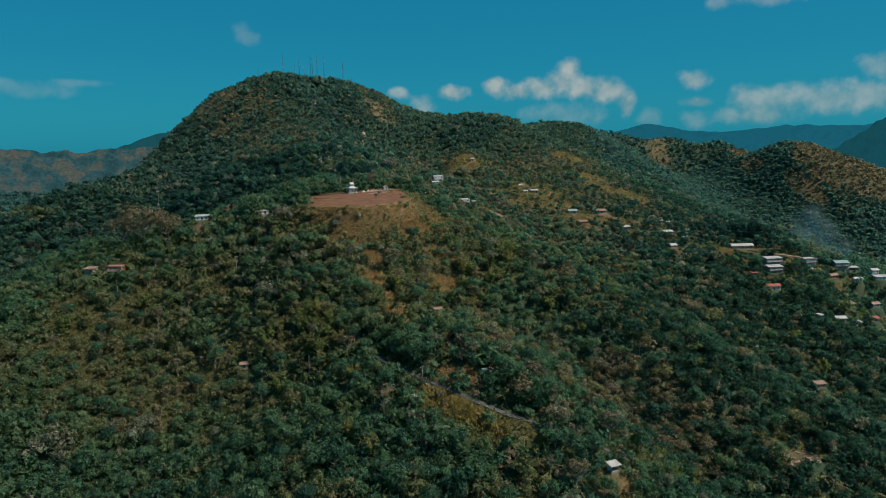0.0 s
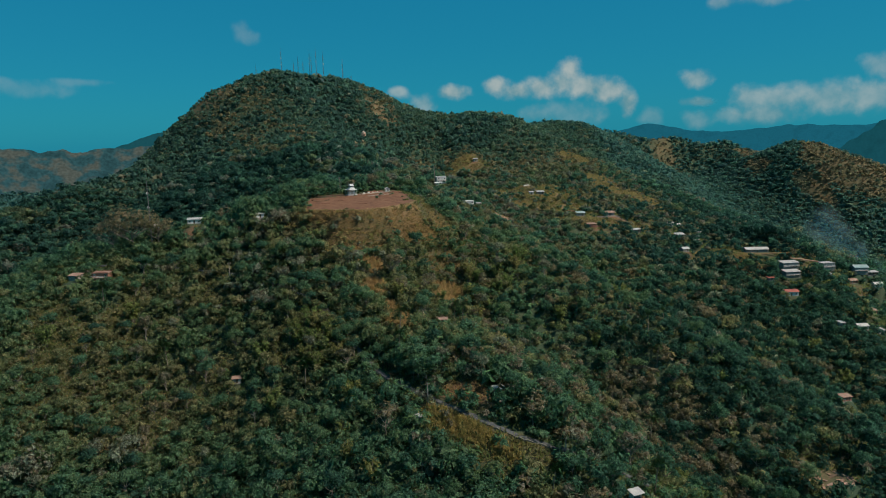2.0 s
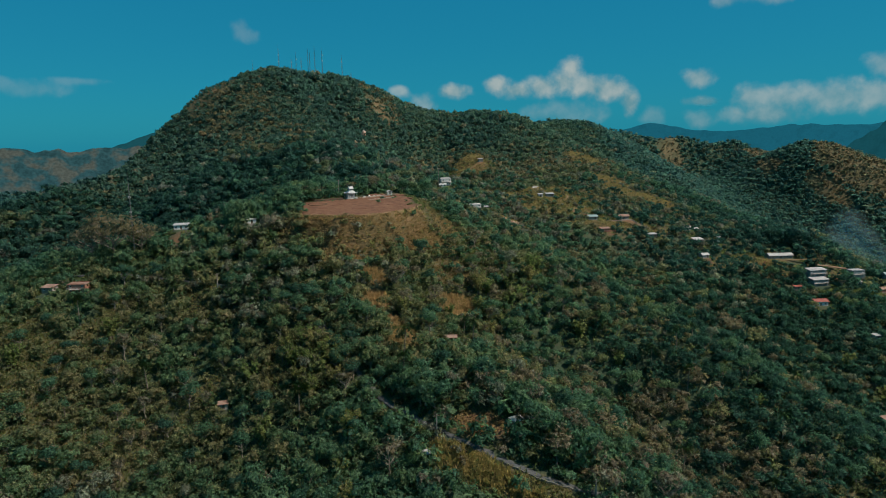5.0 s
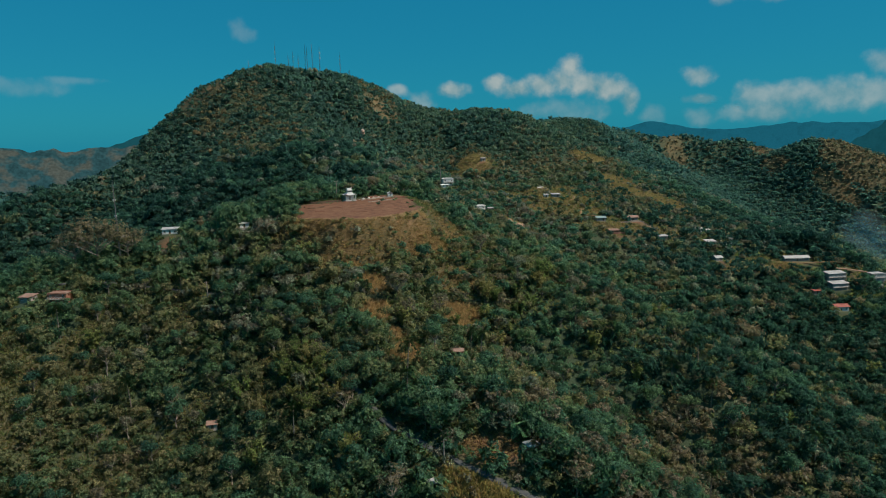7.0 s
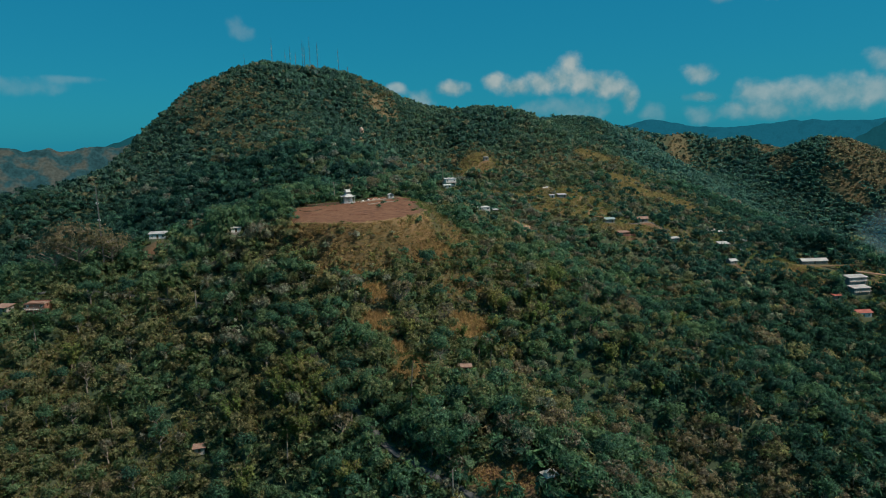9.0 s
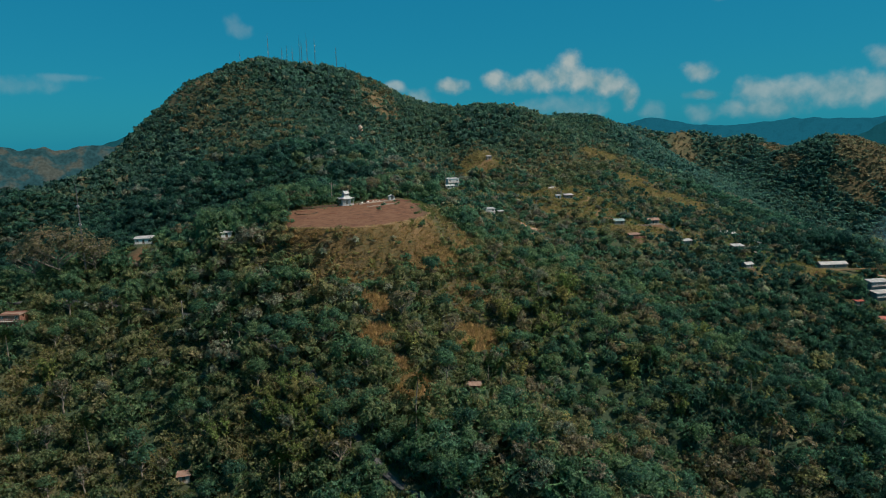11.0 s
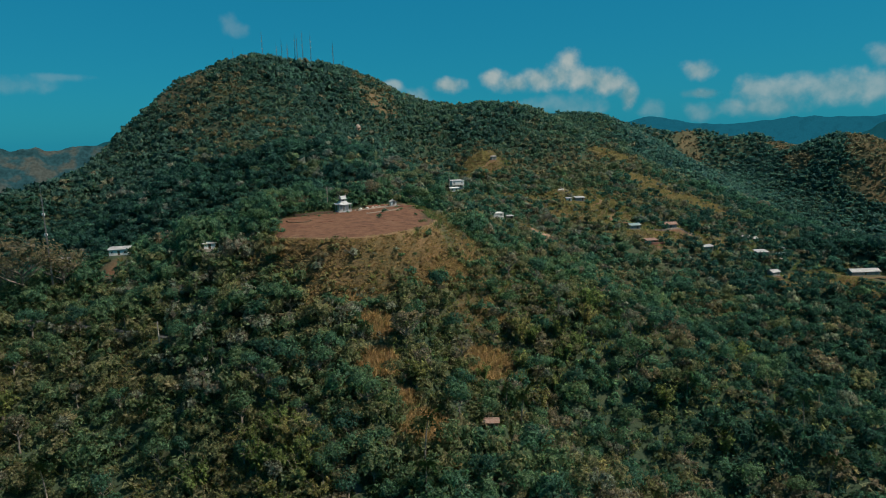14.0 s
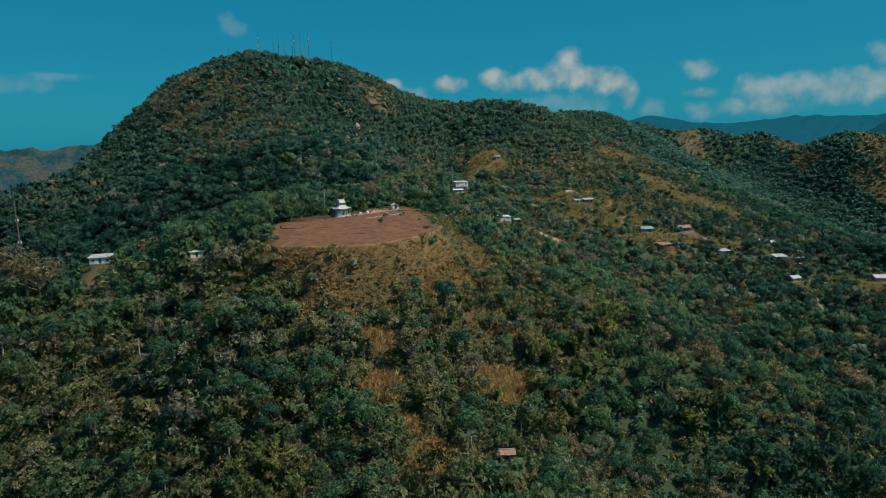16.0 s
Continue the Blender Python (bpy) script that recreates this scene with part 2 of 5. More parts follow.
# houses: kind, x, y, ground, width, depth, wall height, turn, roof, walls, roofing
HOUSES = [
    ("villa", 73, 584, 63.2, 9.5, 7, 5.6, 6, "flat", "white", "bright"), ("shed", 69.5, 575, 62.0, 6.5, 3, 2.3, 4, "mono", "white", "bright"),
    ("villa", 86, 518, 48.2, 9.5, 6, 4.5, 4, "flat", "white", "bright"), ("lean_to", 94, 515, 49.0, 3.5, 3, 2.0, 15, "mono", "concrete", "zinc"),
    ("long_hall", 323, 497, 5.8, 21, 6.5, 2.4, -6, "gable", "concrete", "zinc"), ("cottage", 262, 500, 8.0, 6.5, 5.5, 2.4, 10, "gable", "concrete", "zinc"),
    ("cottage", 194, 531, 26.6, 8.5, 5, 2.4, 5, "mono", "brick", "rust"), ("cottage", 190, 549, 34.2, 8.5, 5.5, 2.6, 2, "gable", "concrete", "teal"),
    ("cottage", 219, 554, 33.0, 9, 6, 2.6, -6, "gable", "concrete", "rust"), ("cottage", 232, 527, 21.2, 7.5, 5, 2.4, 6, "mono", "concrete", "zinc"),
    ("cottage", 274, 549, 22.4, 5, 4, 2.4, -8, "gable", "white", "zinc"), ("cottage", 283, 552, 20.4, 4, 4, 2.4, 12, "gable", "concrete", "zinc"),
    ("cottage", 272, 528, 15.2, 8.5, 6, 2.6, -3, "mono", "concrete", "zinc"), ("cottage", 285, 526, 13.0, 7, 5.5, 2.4, 8, "gable", "white", "teal"),
    ("shed", 296, 540, 15.0, 4.5, 3.5, 2.3, 0, "mono", "white", "zinc"), ("villa", 330, 465, -2.2, 15, 6, 4.8, 2, "mono", "blue", "zinc"),
    ("villa", 327, 457.5, -7.4, 13.5, 6, 4.6, 2, "mono", "blue", "zinc"), ("cottage", 312, 437, -16.0, 11.5, 6, 3.0, -6, "gable", "white", "red"),
    ("shed", 306.5, 452, -8.0, 5.5, 3.5, 2.2, 0, "mono", "concrete", "red"), ("villa", 360, 462, -3.4, 11, 7, 5.0, 4, "flat", "blue", "zinc"),
    ("shed", 354, 454, -7.5, 8, 3.5, 2.3, 2, "mono", "white", "zinc"), ("villa", 386, 459, -6.8, 12, 7, 4.6, -8, "gable", "blue", "teal"),
    ("lean_to", 399, 461, -9.5, 9, 4.5, 2.2, -6, "mono", "concrete", "zinc"), ("cottage", 373, 450, -12.5, 8, 5, 2.3, 6, "gable", "brick", "rust"),
    ("cottage", 393, 448, -16.0, 7.5, 5, 2.4, -4, "gable", "white", "zinc"), ("cottage", 428, 471, -15.2, 7.5, 5, 2.6, 5, "gable", "white", "zinc"),
    ("long_hall", 426, 461, -18.6, 12, 5, 2.5, -5, "mono", "white", "zinc"), ("cottage", 359, 415, -26.4, 9, 5, 2.4, 0, "mono", "brick", "rust"),
    ("cottage", 383, 418, -28.4, 8, 5, 2.4, 10, "gable", "concrete", "rust"), ("cottage", 340, 400, -32.4, 8.5, 5.5, 2.6, -4, "gable", "blue", "zinc"),
    ("shed", 350, 395, -34.4, 5.5, 4, 2.2, 6, "mono", "concrete", "zinc"), ("cottage", 368, 402, -34.4, 8, 5.5, 2.4, 3, "gable", "concrete", "red"),
    ("shed", 325, 400, -29.2, 4.5, 4, 2.3, 0, "mono", "blue", "zinc"), ("shed", 267, 325, -47.6, 6.5, 4, 2.4, 4, "mono", "brick", "rust"),
    ("cottage", -103, 432, 52.0, 9, 5, 2.5, 4, "mono", "white", "zinc"), ("shed", -58.5, 403, 57.6, 5, 4, 2.2, 12, "mono", "white", "zinc"),
    ("shed", -123, 425, 50.0, 4, 3.5, 2.2, 0, "gable", "white", "zinc"), ("villa", -143, 386, 27.0, 10, 6, 4.6, -6, "flat", "brick", "rust"),
    ("shed", -156, 384, 28.6, 6.5, 5, 2.4, -14, "mono", "concrete", "rust"), ("shed", -60, 312, -9.4, 4.0, 2.8, 2.1, 8, "mono", "concrete", "rust"),
    ("lean_to", 19.4, 252, -7.6, 2.6, 2.2, 2.0, 20, "mono", "white", "zinc"),
    ("lean_to", 92, 213.5, -24.2, 4.2, 3.2, 2.1, 14, "mono", "white", "zinc"), ("shed", 52.2, 255.0, 0.8, 4.2, 3.2, 1.9, 22, "mono", "brick", "zinc"), ("shed", 38.2, 316, 13.0, 4.0, 3.0, 1.9, -8, "gable", "brick", "rust"),
    ("cottage", 168, 596, 49.8, 7.5, 5, 2.4, 0, "mono", "concrete", "zinc"), ("shed", 159, 594, 50.0, 4, 3.5, 2.2, 0, "mono", "white", "zinc"),
    ("shed", 127, 706, 78.0, 5, 4, 2.8, 8, "mono", "concrete", "zinc"),
    ("shed", -53, 914, 184.5, 9, 5, 3.4, 0, "flat", "white", "zinc"), ("shed", -44, 916, 183.5, 5, 4, 3.0, 8, "flat", "white", "zinc"),
]
# levelled or dug places: x, y, level, reach
PLOTS = [(199, 250, -47.0, 9), (158, 611, 57.0, 4), (85, 505, 47.0, 5)]

ROADS = [  # half width and course
    (1.45, bend([(-190, 404), (-122, 397), (-88, 385), (-62, 370), (-42, 352), (-22, 333), (-10, 314), (-3, 298), (8, 281), (23, 264), (34, 253), (46, 243), (58, 235), (72, 231), (96, 226), (120, 232), (150, 243)])),
    (0.95, bend([(196, 574), (184, 570), (178, 558), (190, 553)])),
    (1.2, bend([(205, 548), (232, 545)])),
    (1.6, bend([(72, 570), (88, 574), (100, 590), (120, 596)])),
    (0.8, bend([(90, 712), (103, 704), (114, 700), (124, 702), (131, 710)])),
    (0.8, bend([(158, 606), (170, 612), (180, 606), (184, 594), (178, 584), (166, 580), (150, 584)])),
    (0.8, bend([(292, 512), (306, 500), (312, 492), (330, 484), (350, 478)])),
    (1.1, bend([(337, 473), (346, 471), (357, 467.5)])),
    (0.9, bend([(-60, 384), (-48, 391), (-38, 396), (-31, 390), (-24, 384), (-14, 379.2), (-6, 377.8), (6, 379.5), (16, 384.3), (25, 390.8), (32, 399), (34.5, 411), (34, 430)])),
]
ROAD_LEVELS = []
for half, line in ROADS:
    z = lie(line[:, 0], line[:, 1])
    for _ in range(3):
        z = np.convolve(np.pad(z, 3, mode="edge"), np.ones(7) / 7, "valid")
    ROAD_LEVELS.append(z)


def road_near(x, y):
    """Distance past the nearest road's rim, and that road's level."""
    x, y = np.atleast_1d(x), np.atleast_1d(y)
    best, level = np.full(x.shape, 1e9), np.zeros(x.shape)
    for (half, line), z in zip(ROADS, ROAD_LEVELS):
        lo, hi = line.min(0) - 15, line.max(0) + 15
        on = (x > lo[0]) & (x < hi[0]) & (y > lo[1]) & (y < hi[1])
        if on.any():
            d = np.hypot(x[on][:, None] - line[:, 0], y[on][:, None] - line[:, 1])
            k = d.argmin(1)
            d = d.min(1) - half
            old, lev = best[on], level[on]
            level[on] = np.where(d < old, z[k], lev)
            best[on] = np.minimum(d, old)
    return best, level


PADS = [(h[1], h[2], h[3], 0.5 * max(h[4], h[5]) + 0.8) for h in HOUSES] + [(x, y, z, r) for x, y, z, r in PLOTS]


def height(x, y):
    shape = np.shape(x)
    x, y = np.atleast_1d(np.asarray(x, float)), np.atleast_1d(np.asarray(y, float))
    z = lie(x, y)
    d, level = road_near(x, y)
    m = 1 - smooth(0.8, 6.0, d)
    z = z * (1 - m) + level * m
    for px, py, pz, r in PADS:
        on = (np.abs(x - px) < 2.9 * r) & (np.abs(y - py) < 2.9 * r)
        if on.any():
            m = 1 - smooth(1.0, 2.8, np.hypot(x[on] - px, y[on] - py) / r)
            z[on] = z[on] * (1 - m) + (pz - 0.05) * m
    return z.reshape(shape)


def dryness(x, y):
    d = np.zeros_like(np.asarray(x, float))
    for s in DRY:
        d = np.maximum(d, s[5] * spot(x, y, *s[:5]))
    d = np.where(d < 0.97, d * (1.08 + 0.4 * wander(x, y, 4.6, 21)), d * (1 + 0.3 * wander(x, y, 6, 21)))
    d = np.maximum(d, 0.72 * openness(x, y))
    return np.clip(np.maximum(d, 0.2 * meadow(x, y)), 0, 1)


# bare reddish soil: x, y, reach
SOIL = [(37, 261, 4.2), (42, 258, 4.2), (46.5, 254.5, 4.0), (112, 511, 8), (110, 503, 6), (196, 524, 4), (222, 547, 5), (207, 547, 3.5), (262, 494, 3.5), (308, 488, 7), (-104, 421, 3.5), (176, 584, 4), (82, 574, 5), (94, 581, 5), (346, 461, 4), (286, 520, 3), (126, 702, 4)]


def bare_soil(x, y):
    best = np.zeros_like(np.asarray(x, float))
    for px, py, r in SOIL:
        best = np.maximum(best, 1 - smooth(0.75, 1.2, np.hypot(x - px, y - py) / r + 0.3 * wander(x, y, 4.5, 61)))
    return best


def openness(x, y):
    """Bare and grassy gaps between the groves of the village spur."""
    return smooth(0.12, 0.5, wander(x, y, 32, 15) + 0.35 * wander(x, y, 11, 16)) * spot(x, y, 190, 640, 140, 110)


def bank(x, y):
    """The grassy bank below the road."""
    return np.maximum(spot(x, y, 33, 245, 15, 5.5, -0.75), 0.9 * np.maximum(spot(x, y, 45, 232, 9, 5, -0.6), spot(x, y, 56, 231, 13, 4.5, -0.45)))


def meadow(x, y):
    """Low yellow-green fields in the hollow."""
    return smooth(-0.15, 0.25, wander(x, y, 24, 18) + 0.4 * wander(x, y, 8, 19)) * np.maximum(spot(x, y, -120, 340, 62, 42), 0.7 * spot(x, y, -45, 325, 34, 16, -0.5))


# dry grass: centre, half-widths, turn, strength
DRY = [(46, 414, 11, 26, 0.0, 0.6), (4, 386, 44, 13, 0.0, 1.0), (3, 374, 21, 10, 0.2, 0.62), (-8, 367, 11, 8, 0.2, 0.8), (7, 355, 7, 6, 0.2, 0.95), (6, 340, 7, 7, 0.0, 0.98), (12, 326, 5, 4, 0.0, 0.85), (18, 315, 8, 6.5, 0.3, 0.96), (46, 351, 10, 9, 0.3, 0.92), (28, 300, 5, 4, 0.2, 0.7), (45, 370, 12, 9, 0.0, 0.5), (40, 259.5, 11, 4.5, -0.45, 0.75), (60, 385, 45, 40, 0.0, 0.15),
       (247, 727, 18, 24, 0.0, 0.9), (118, 708, 19, 17, 0.0, 0.97), (150, 590, 70, 35, 0.3, 0.55), (34, 893, 21, 40, 0.2, 0.55), (-190, 905, 50, 40, 0.0, 0.55),
       (600, 1222, 22, 42, 0.0, 0.45), (778, 968, 36, 68, 0.25, 0.52), (825, 932, 40, 48, 0.0, 0.5), (725, 952, 13, 36, 0.3, 0.8), (738, 1139, 20, 30, 0.0, 0.64), (696, 1062, 13, 28, 0.0, 0.6), (-130, 300, 60, 28, 0.2, 0.22), (54, 233, 20, 5, -0.5, 0.3),
       (29, 248.5, 24, 5.5, -0.74, 0.25), (200, 620, 140, 110, 0.0, 0.2), (112, 515, 16, 12, 0.0, 1.0), (309, 488, 13, 7, 0.0, 0.85), (347, 463, 9, 6, 0.0, 0.7), (372, 440, 12, 6, 0.0, 0.6), (196, 255, 15, 11, 0.2, 0.45), (92, 210, 9, 7, 0.3, 0.6), (300, 500, 50, 10, 0.2, 0.35), (200, 540, 40, 6, 0.1, 0.7), (330, 480, 40, 25, 0.0, 0.3)]

# ---- ground ----
def surface(x, y):
    """The drawn ground's level, between its grid lines."""
    i = np.clip(np.searchsorted(GRID_X, x) - 1, 0, len(GRID_X) - 2)
    j = np.clip(np.searchsorted(GRID_Y, y) - 1, 0, len(GRID_Y) - 2)
    f, g = (x - GRID_X[i]) / (GRID_X[i + 1] - GRID_X[i]), (y - GRID_Y[j]) / (GRID_Y[j + 1] - GRID_Y[j])
    z = GRID_Z
    return (z[j, i] * (1 - f) + z[j, i + 1] * f) * (1 - g) + (z[j + 1, i] * (1 - f) + z[j + 1, i + 1] * f) * g


def axis(fine_from, fine_to, step, far):
    out = list(np.arange(fine_from, fine_to + 0.1, step))
    d, a = step, out[-1]
    while a < far:
        d *= 1.075
        a += d
        out.append(min(a, far))
    d, a = step, out[0]
    while a > -far:
        d *= 1.075
        a -= d
        out.insert(0, max(a, -far))
    return np.array(out)


def sheet(name, xs, ys, zf, mat):
    gx, gy = np.meshgrid(xs, ys)
    v = np.stack([gx.ravel(), gy.ravel(), zf(gx, gy).ravel()], 1)
    nx, ny = len(xs), len(ys)
    k = (np.arange(ny - 1)[:, None] * nx + np.arange(nx - 1)).ravel()
    return mesh_object(name, v, np.stack([k, k + 1, k + nx + 1, k + nx], 1), mat)


def mesh_object(name, verts, faces, mat, floats=None, smooth_faces=True):
    """An object from arrays; floats: numbers for each vertex, by name."""
    me = bpy.data.meshes.new(name)
    n, m, k = len(verts), len(faces), faces.shape[1]
    me.vertices.add(n)
    me.vertices.foreach_set("co", np.asarray(verts, np.float32).ravel())
    me.loops.add(m * k)
    me.loops.foreach_set("vertex_index", faces.astype(np.int32).ravel())
    me.polygons.add(m)
    me.polygons.foreach_set("loop_start", np.arange(m, dtype=np.int32) * k)
    me.update(calc_edges=True)
    me.polygons.foreach_set("use_smooth", np.full(m, smooth_faces))
    for key, values in (floats or {}).items():
        wide = np.ndim(values) == 2
        me.attributes.new(key, "FLOAT_VECTOR" if wide else "FLOAT", "POINT").data.foreach_set("vector" if wide else "value", np.asarray(values, np.float32).ravel())
    me.materials.append(mat)
    return new(name, me)


GRID_X, GRID_Y = axis(-300, 460, 4.5, 4700), axis(150, 700, 4.5, 4700)
GRID_Z = height(*np.meshgrid(GRID_X, GRID_Y))
ground = sheet("ground", GRID_X, GRID_Y, lambda x, y: GRID_Z, GROUND)
tagged(ground, "hilly ground with dry grass and bare reddish soil", "ground", kind="structure")
co = np.empty(len(ground.data.vertices) * 3, np.float32)
ground.data.vertices.foreach_get("co", co)
gx, gy = co[0::3].astype(float), co[1::3].astype(float)
ground.data.attributes.new("dry", "FLOAT", "POINT").data.foreach_set("value", dryness(gx, gy).astype(np.float32))
ground.data.attributes.new("soil", "FLOAT", "POINT").data.foreach_set("value", np.maximum(terrace(gx, gy)[0], 0.85 * bare_soil(gx, gy)).astype(np.float32))


# ---- forest ----
def sprays(r, p, way, size, jitter, sway=0.28):
    """Three-cornered leaf sprays at the places p, facing about way: each corner's place and the way its leaves face."""
    n = len(p)
    face = way + jitter * r.normal(size=(n, 3))
    face /= np.linalg.norm(face, axis=1)[:, None]
    side = np.cross(face, r.normal(size=(n, 3)))
    side /= np.linalg.norm(side, axis=1)[:, None]
    up = np.cross(face, side)
    s = size * (0.55 + 0.9 * r.random(n))[:, None]
    tri = np.stack([p - side * s * 0.6 - up * s * 0.35, p + side * s * 0.6 - up * s * 0.35 * r.random((n, 1)), p + up * s * 0.85], 1)
    lean = way + sway * r.normal(size=(n, 3))
    lean /= np.linalg.norm(lean, axis=1)[:, None]
    return np.concatenate([tri, np.repeat(lean[:, None, :], 3, 1)], 2)


def crown_shape(n, seed, flat=0.85, lobes=None, spray=1.0):
    """Leaf clumps of one tree crown about 1 in radius: broad sprays within, fine ones outside, on several lobes."""
    r = np.random.default_rng(seed)
    lobes = lobes or r.integers(6, 11)
    a = np.arange(lobes) * 2.4 + r.random(lobes)
    d = 0.66 * np.sqrt(r.random(lobes))
    centre = np.stack([d * np.cos(a), d * np.sin(a), (r.random(lobes) - 0.25) * 0.9 * (1 - 0.8 * d)], 1)
    radius = 0.24 + 0.24 * r.random(lobes)
    out = []
    for share, reach, spread, jitter, size in ((0.36, 0.72, 0.2, 0.3, 3.7), (0.64, 0.92, 0.35, 0.65, 2.5)):
        m = max(4, int(n * share))
        pick = r.choice(lobes, m, p=radius ** 2 / (radius ** 2).sum())
        way = r.normal(size=(m, 3))
        way[:, 2] = np.abs(way[:, 2]) * 0.95 - 0.3
        way /= np.linalg.norm(way, axis=1)[:, None]
        p = centre[pick] + way * (radius[pick] * (reach + spread * r.random(m)))[:, None]
        out.append(sprays(r, p, way + 0.35 * p, spray * size / math.sqrt(n), jitter))
    tri = np.concatenate(out)
    tri[:, :, 2] *= flat
    return tri


def plant(name, shapes, x, y, z, radius, tall, tone, label, category="trees", mat=LEAF):
    """One mesh of many crowns: each a turned and sized copy of a shape."""
    r = np.random.default_rng(len(x))
    parts, ways, tones = [], [], []
    which = r.integers(0, len(shapes), len(x))
    for k, shape in enumerate(shapes):
        on = which == k
        if not on.any():
            continue
        m = on.sum()
        a = r.random(m) * 6.283
        c, s = np.cos(a)[:, None, None], np.sin(a)[:, None, None]
        sx, sy, sz, wx, wy, wz = (shape[None, :, :, i] for i in range(6))
        rad = radius[on][:, None, None]
        px = x[on][:, None, None] + rad * (sx * c - sy * s)
        py = y[on][:, None, None] + rad * (sx * s + sy * c)
        pz = z[on][:, None, None] + tall[on][:, None, None] * sz
        parts.append(np.stack([px, py, pz], -1).reshape(-1, 3))
        ways.append(np.stack([wx * c - wy * s, wx * s + wy * c, wz + 0 * c], -1).reshape(-1, 3))
        tones.append(np.repeat(tone[on], shape.shape[0] * 3))
    v = np.concatenate(parts)
    ob = mesh_object(name, v, np.arange(len(v)).reshape(-1, 3), mat, {"tone": np.concatenate(tones), "facing": np.concatenate(ways)}, False)
    return tagged(ob, label, category, kind="stuff")


# glades in the woods: x, y, reach
GLADES = [(50, 231, 6), (57, 227, 6), (64, 225, 5), (38, 256, 6), (43, 252, 6), (48, 248, 5), (-82, 374, 5), (-67, 364, 5), (-54, 351, 5), (34, 443, 9), (27, 454, 8), (41, 450, 7), (36, 430, 8), (42, 405, 9), (42, 422, 8), (38, 391, 8), (44, 436, 6), (19.6, 456, 6), (-38, 385, 7), (-47, 380, 6), (345, 461, 5), (312, 487, 6), (150, 592, 5), (166, 607, 5), (178, 562, 5), (192, 573, 4), (17, 258, 9), (28, 247, 9), (40, 237, 9), (52, 228, 8), (80, 572, 6), (92, 578, 7), (104, 588, 7), (115, 593, 6), (-2, 376, 15), (84, 498, 9), (70, 562, 10), (88, 493, 8), (80, 470, 9), (-94, 413, 8), (9, 791, 5), (346, 441, 6), (38, 305, 6), (60, 530, 8)]


# bare places with neither trees nor shrubs: x, y, reach
BARE = [(47, 236.5, 3.5), (52, 232.5, 3.5), (58, 229, 3.5), (7, 355, 5.5), (6, 340, 6), (12, 326, 3.5), (18, 315, 6.5), (46, 351, 6), (86, 510, 6), (32, 432, 7), (26, 446, 6), (18, 441, 6), (35, 420, 5), (36, 408, 5), (34, 397, 4), (122, 700, 12), (112, 698, 9)] + [(x, y, 1.05 * r) for x, y, r in SOIL]


def clearing(x, y, low=False, grassy=False):
    """Places that stay free of trees, or of low shrubs too."""
    track = (x > 60) & (y > 440)
    c = np.maximum(terrace(x, y)[0], 1 - smooth(np.where(track, 0.3, -0.3), np.where(track, 1.4, 0.6), road_near(x, y)[0]))
    for px, py, r in () if grassy else BARE:
        c = np.maximum(c, 1 - smooth(0.85, 1.15, np.hypot(x - px, y - py) / r))
    for px, py, pz, r in PADS:
        if py > 850:
            c = np.maximum(c, 1 - smooth(0.9, 1.2, np.hypot(x - px, y - py + 0.3 * r) / r))
        elif low:
            c = np.maximum(c, 1 - smooth(0.85, 1.1, np.hypot((x - px) / (0.95 * r), (y - py + 0.3 * r) / (1.1 * r))))
        else:
            c = np.maximum(c, 1 - smooth(0.9, 1.2, np.hypot((x - px) / (r + 1.5), (y - py + 0.8 * r) / (1.7 * r + 3.0))))
    if not low:
        for px, py, r in GLADES:
            c = np.maximum(c, 1 - smooth(0.8, 1.2, np.hypot(x - px, y - py) / r))
    return c


def scatter(x0, x1, y0, y1, step, seed):
    r = np.random.default_rng(seed)
    gx, gy = np.meshgrid(np.arange(x0, x1, step), np.arange(y0, y1, step))
    x, y = gx.ravel() + (r.random(gx.size) - 0.5) * step * 1.1, gy.ravel() + (r.random(gx.size) - 0.5) * step * 1.1
    return x, y, r


def valley_side(x, y):
    """The dark woods on the side of the spur that falls to the valley."""
    return np.maximum(spot(x, y, 280, 320, 160, 150), np.maximum(spot(x, y, 320, 500, 120, 95), 0.8 * spot(x, y, 300, 580, 100, 90)))


def character(x, y):
    """How the woods change over the land: the shift of tone towards olive, and the size of trees."""
    grove = np.maximum(np.maximum(spot(x, y, -48, 880, 44, 55), spot(x, y, -15, 815, 34, 80, 0.45)), spot(x, y, 150, 835, 42, 50))
    olive = 0.14 * spot(x, y, -60, 335, 85, 60) - 0.1 * spot(x, y, 125, 335, 50, 60) + 0.04 * spot(x, y, 225, 615, 210, 180, 0.3) + 0.10 * spot(x, y, 60, 330, 70, 110) + 0.19 * spot(x, y, -105, 330, 130, 90) - 0.30 * grove
    olive = olive - 0.36 * valley_side(x, y) - 0.12 * smooth(455, 500, y) * (1 - smooth(30, 110, x)) - 0.05 * smooth(780, 900, y) * smooth(220, 330, x) + 0.06 * spot(x, y, -120, 405, 80, 40)
    size = 1 - 0.05 * smooth(780, 920, y) - 0.12 * spot(x, y, 190, 620, 200, 170) - 0.2 * spot(x, y, 60, 370, 60, 70) + 0.25 * grove
    return olive, size


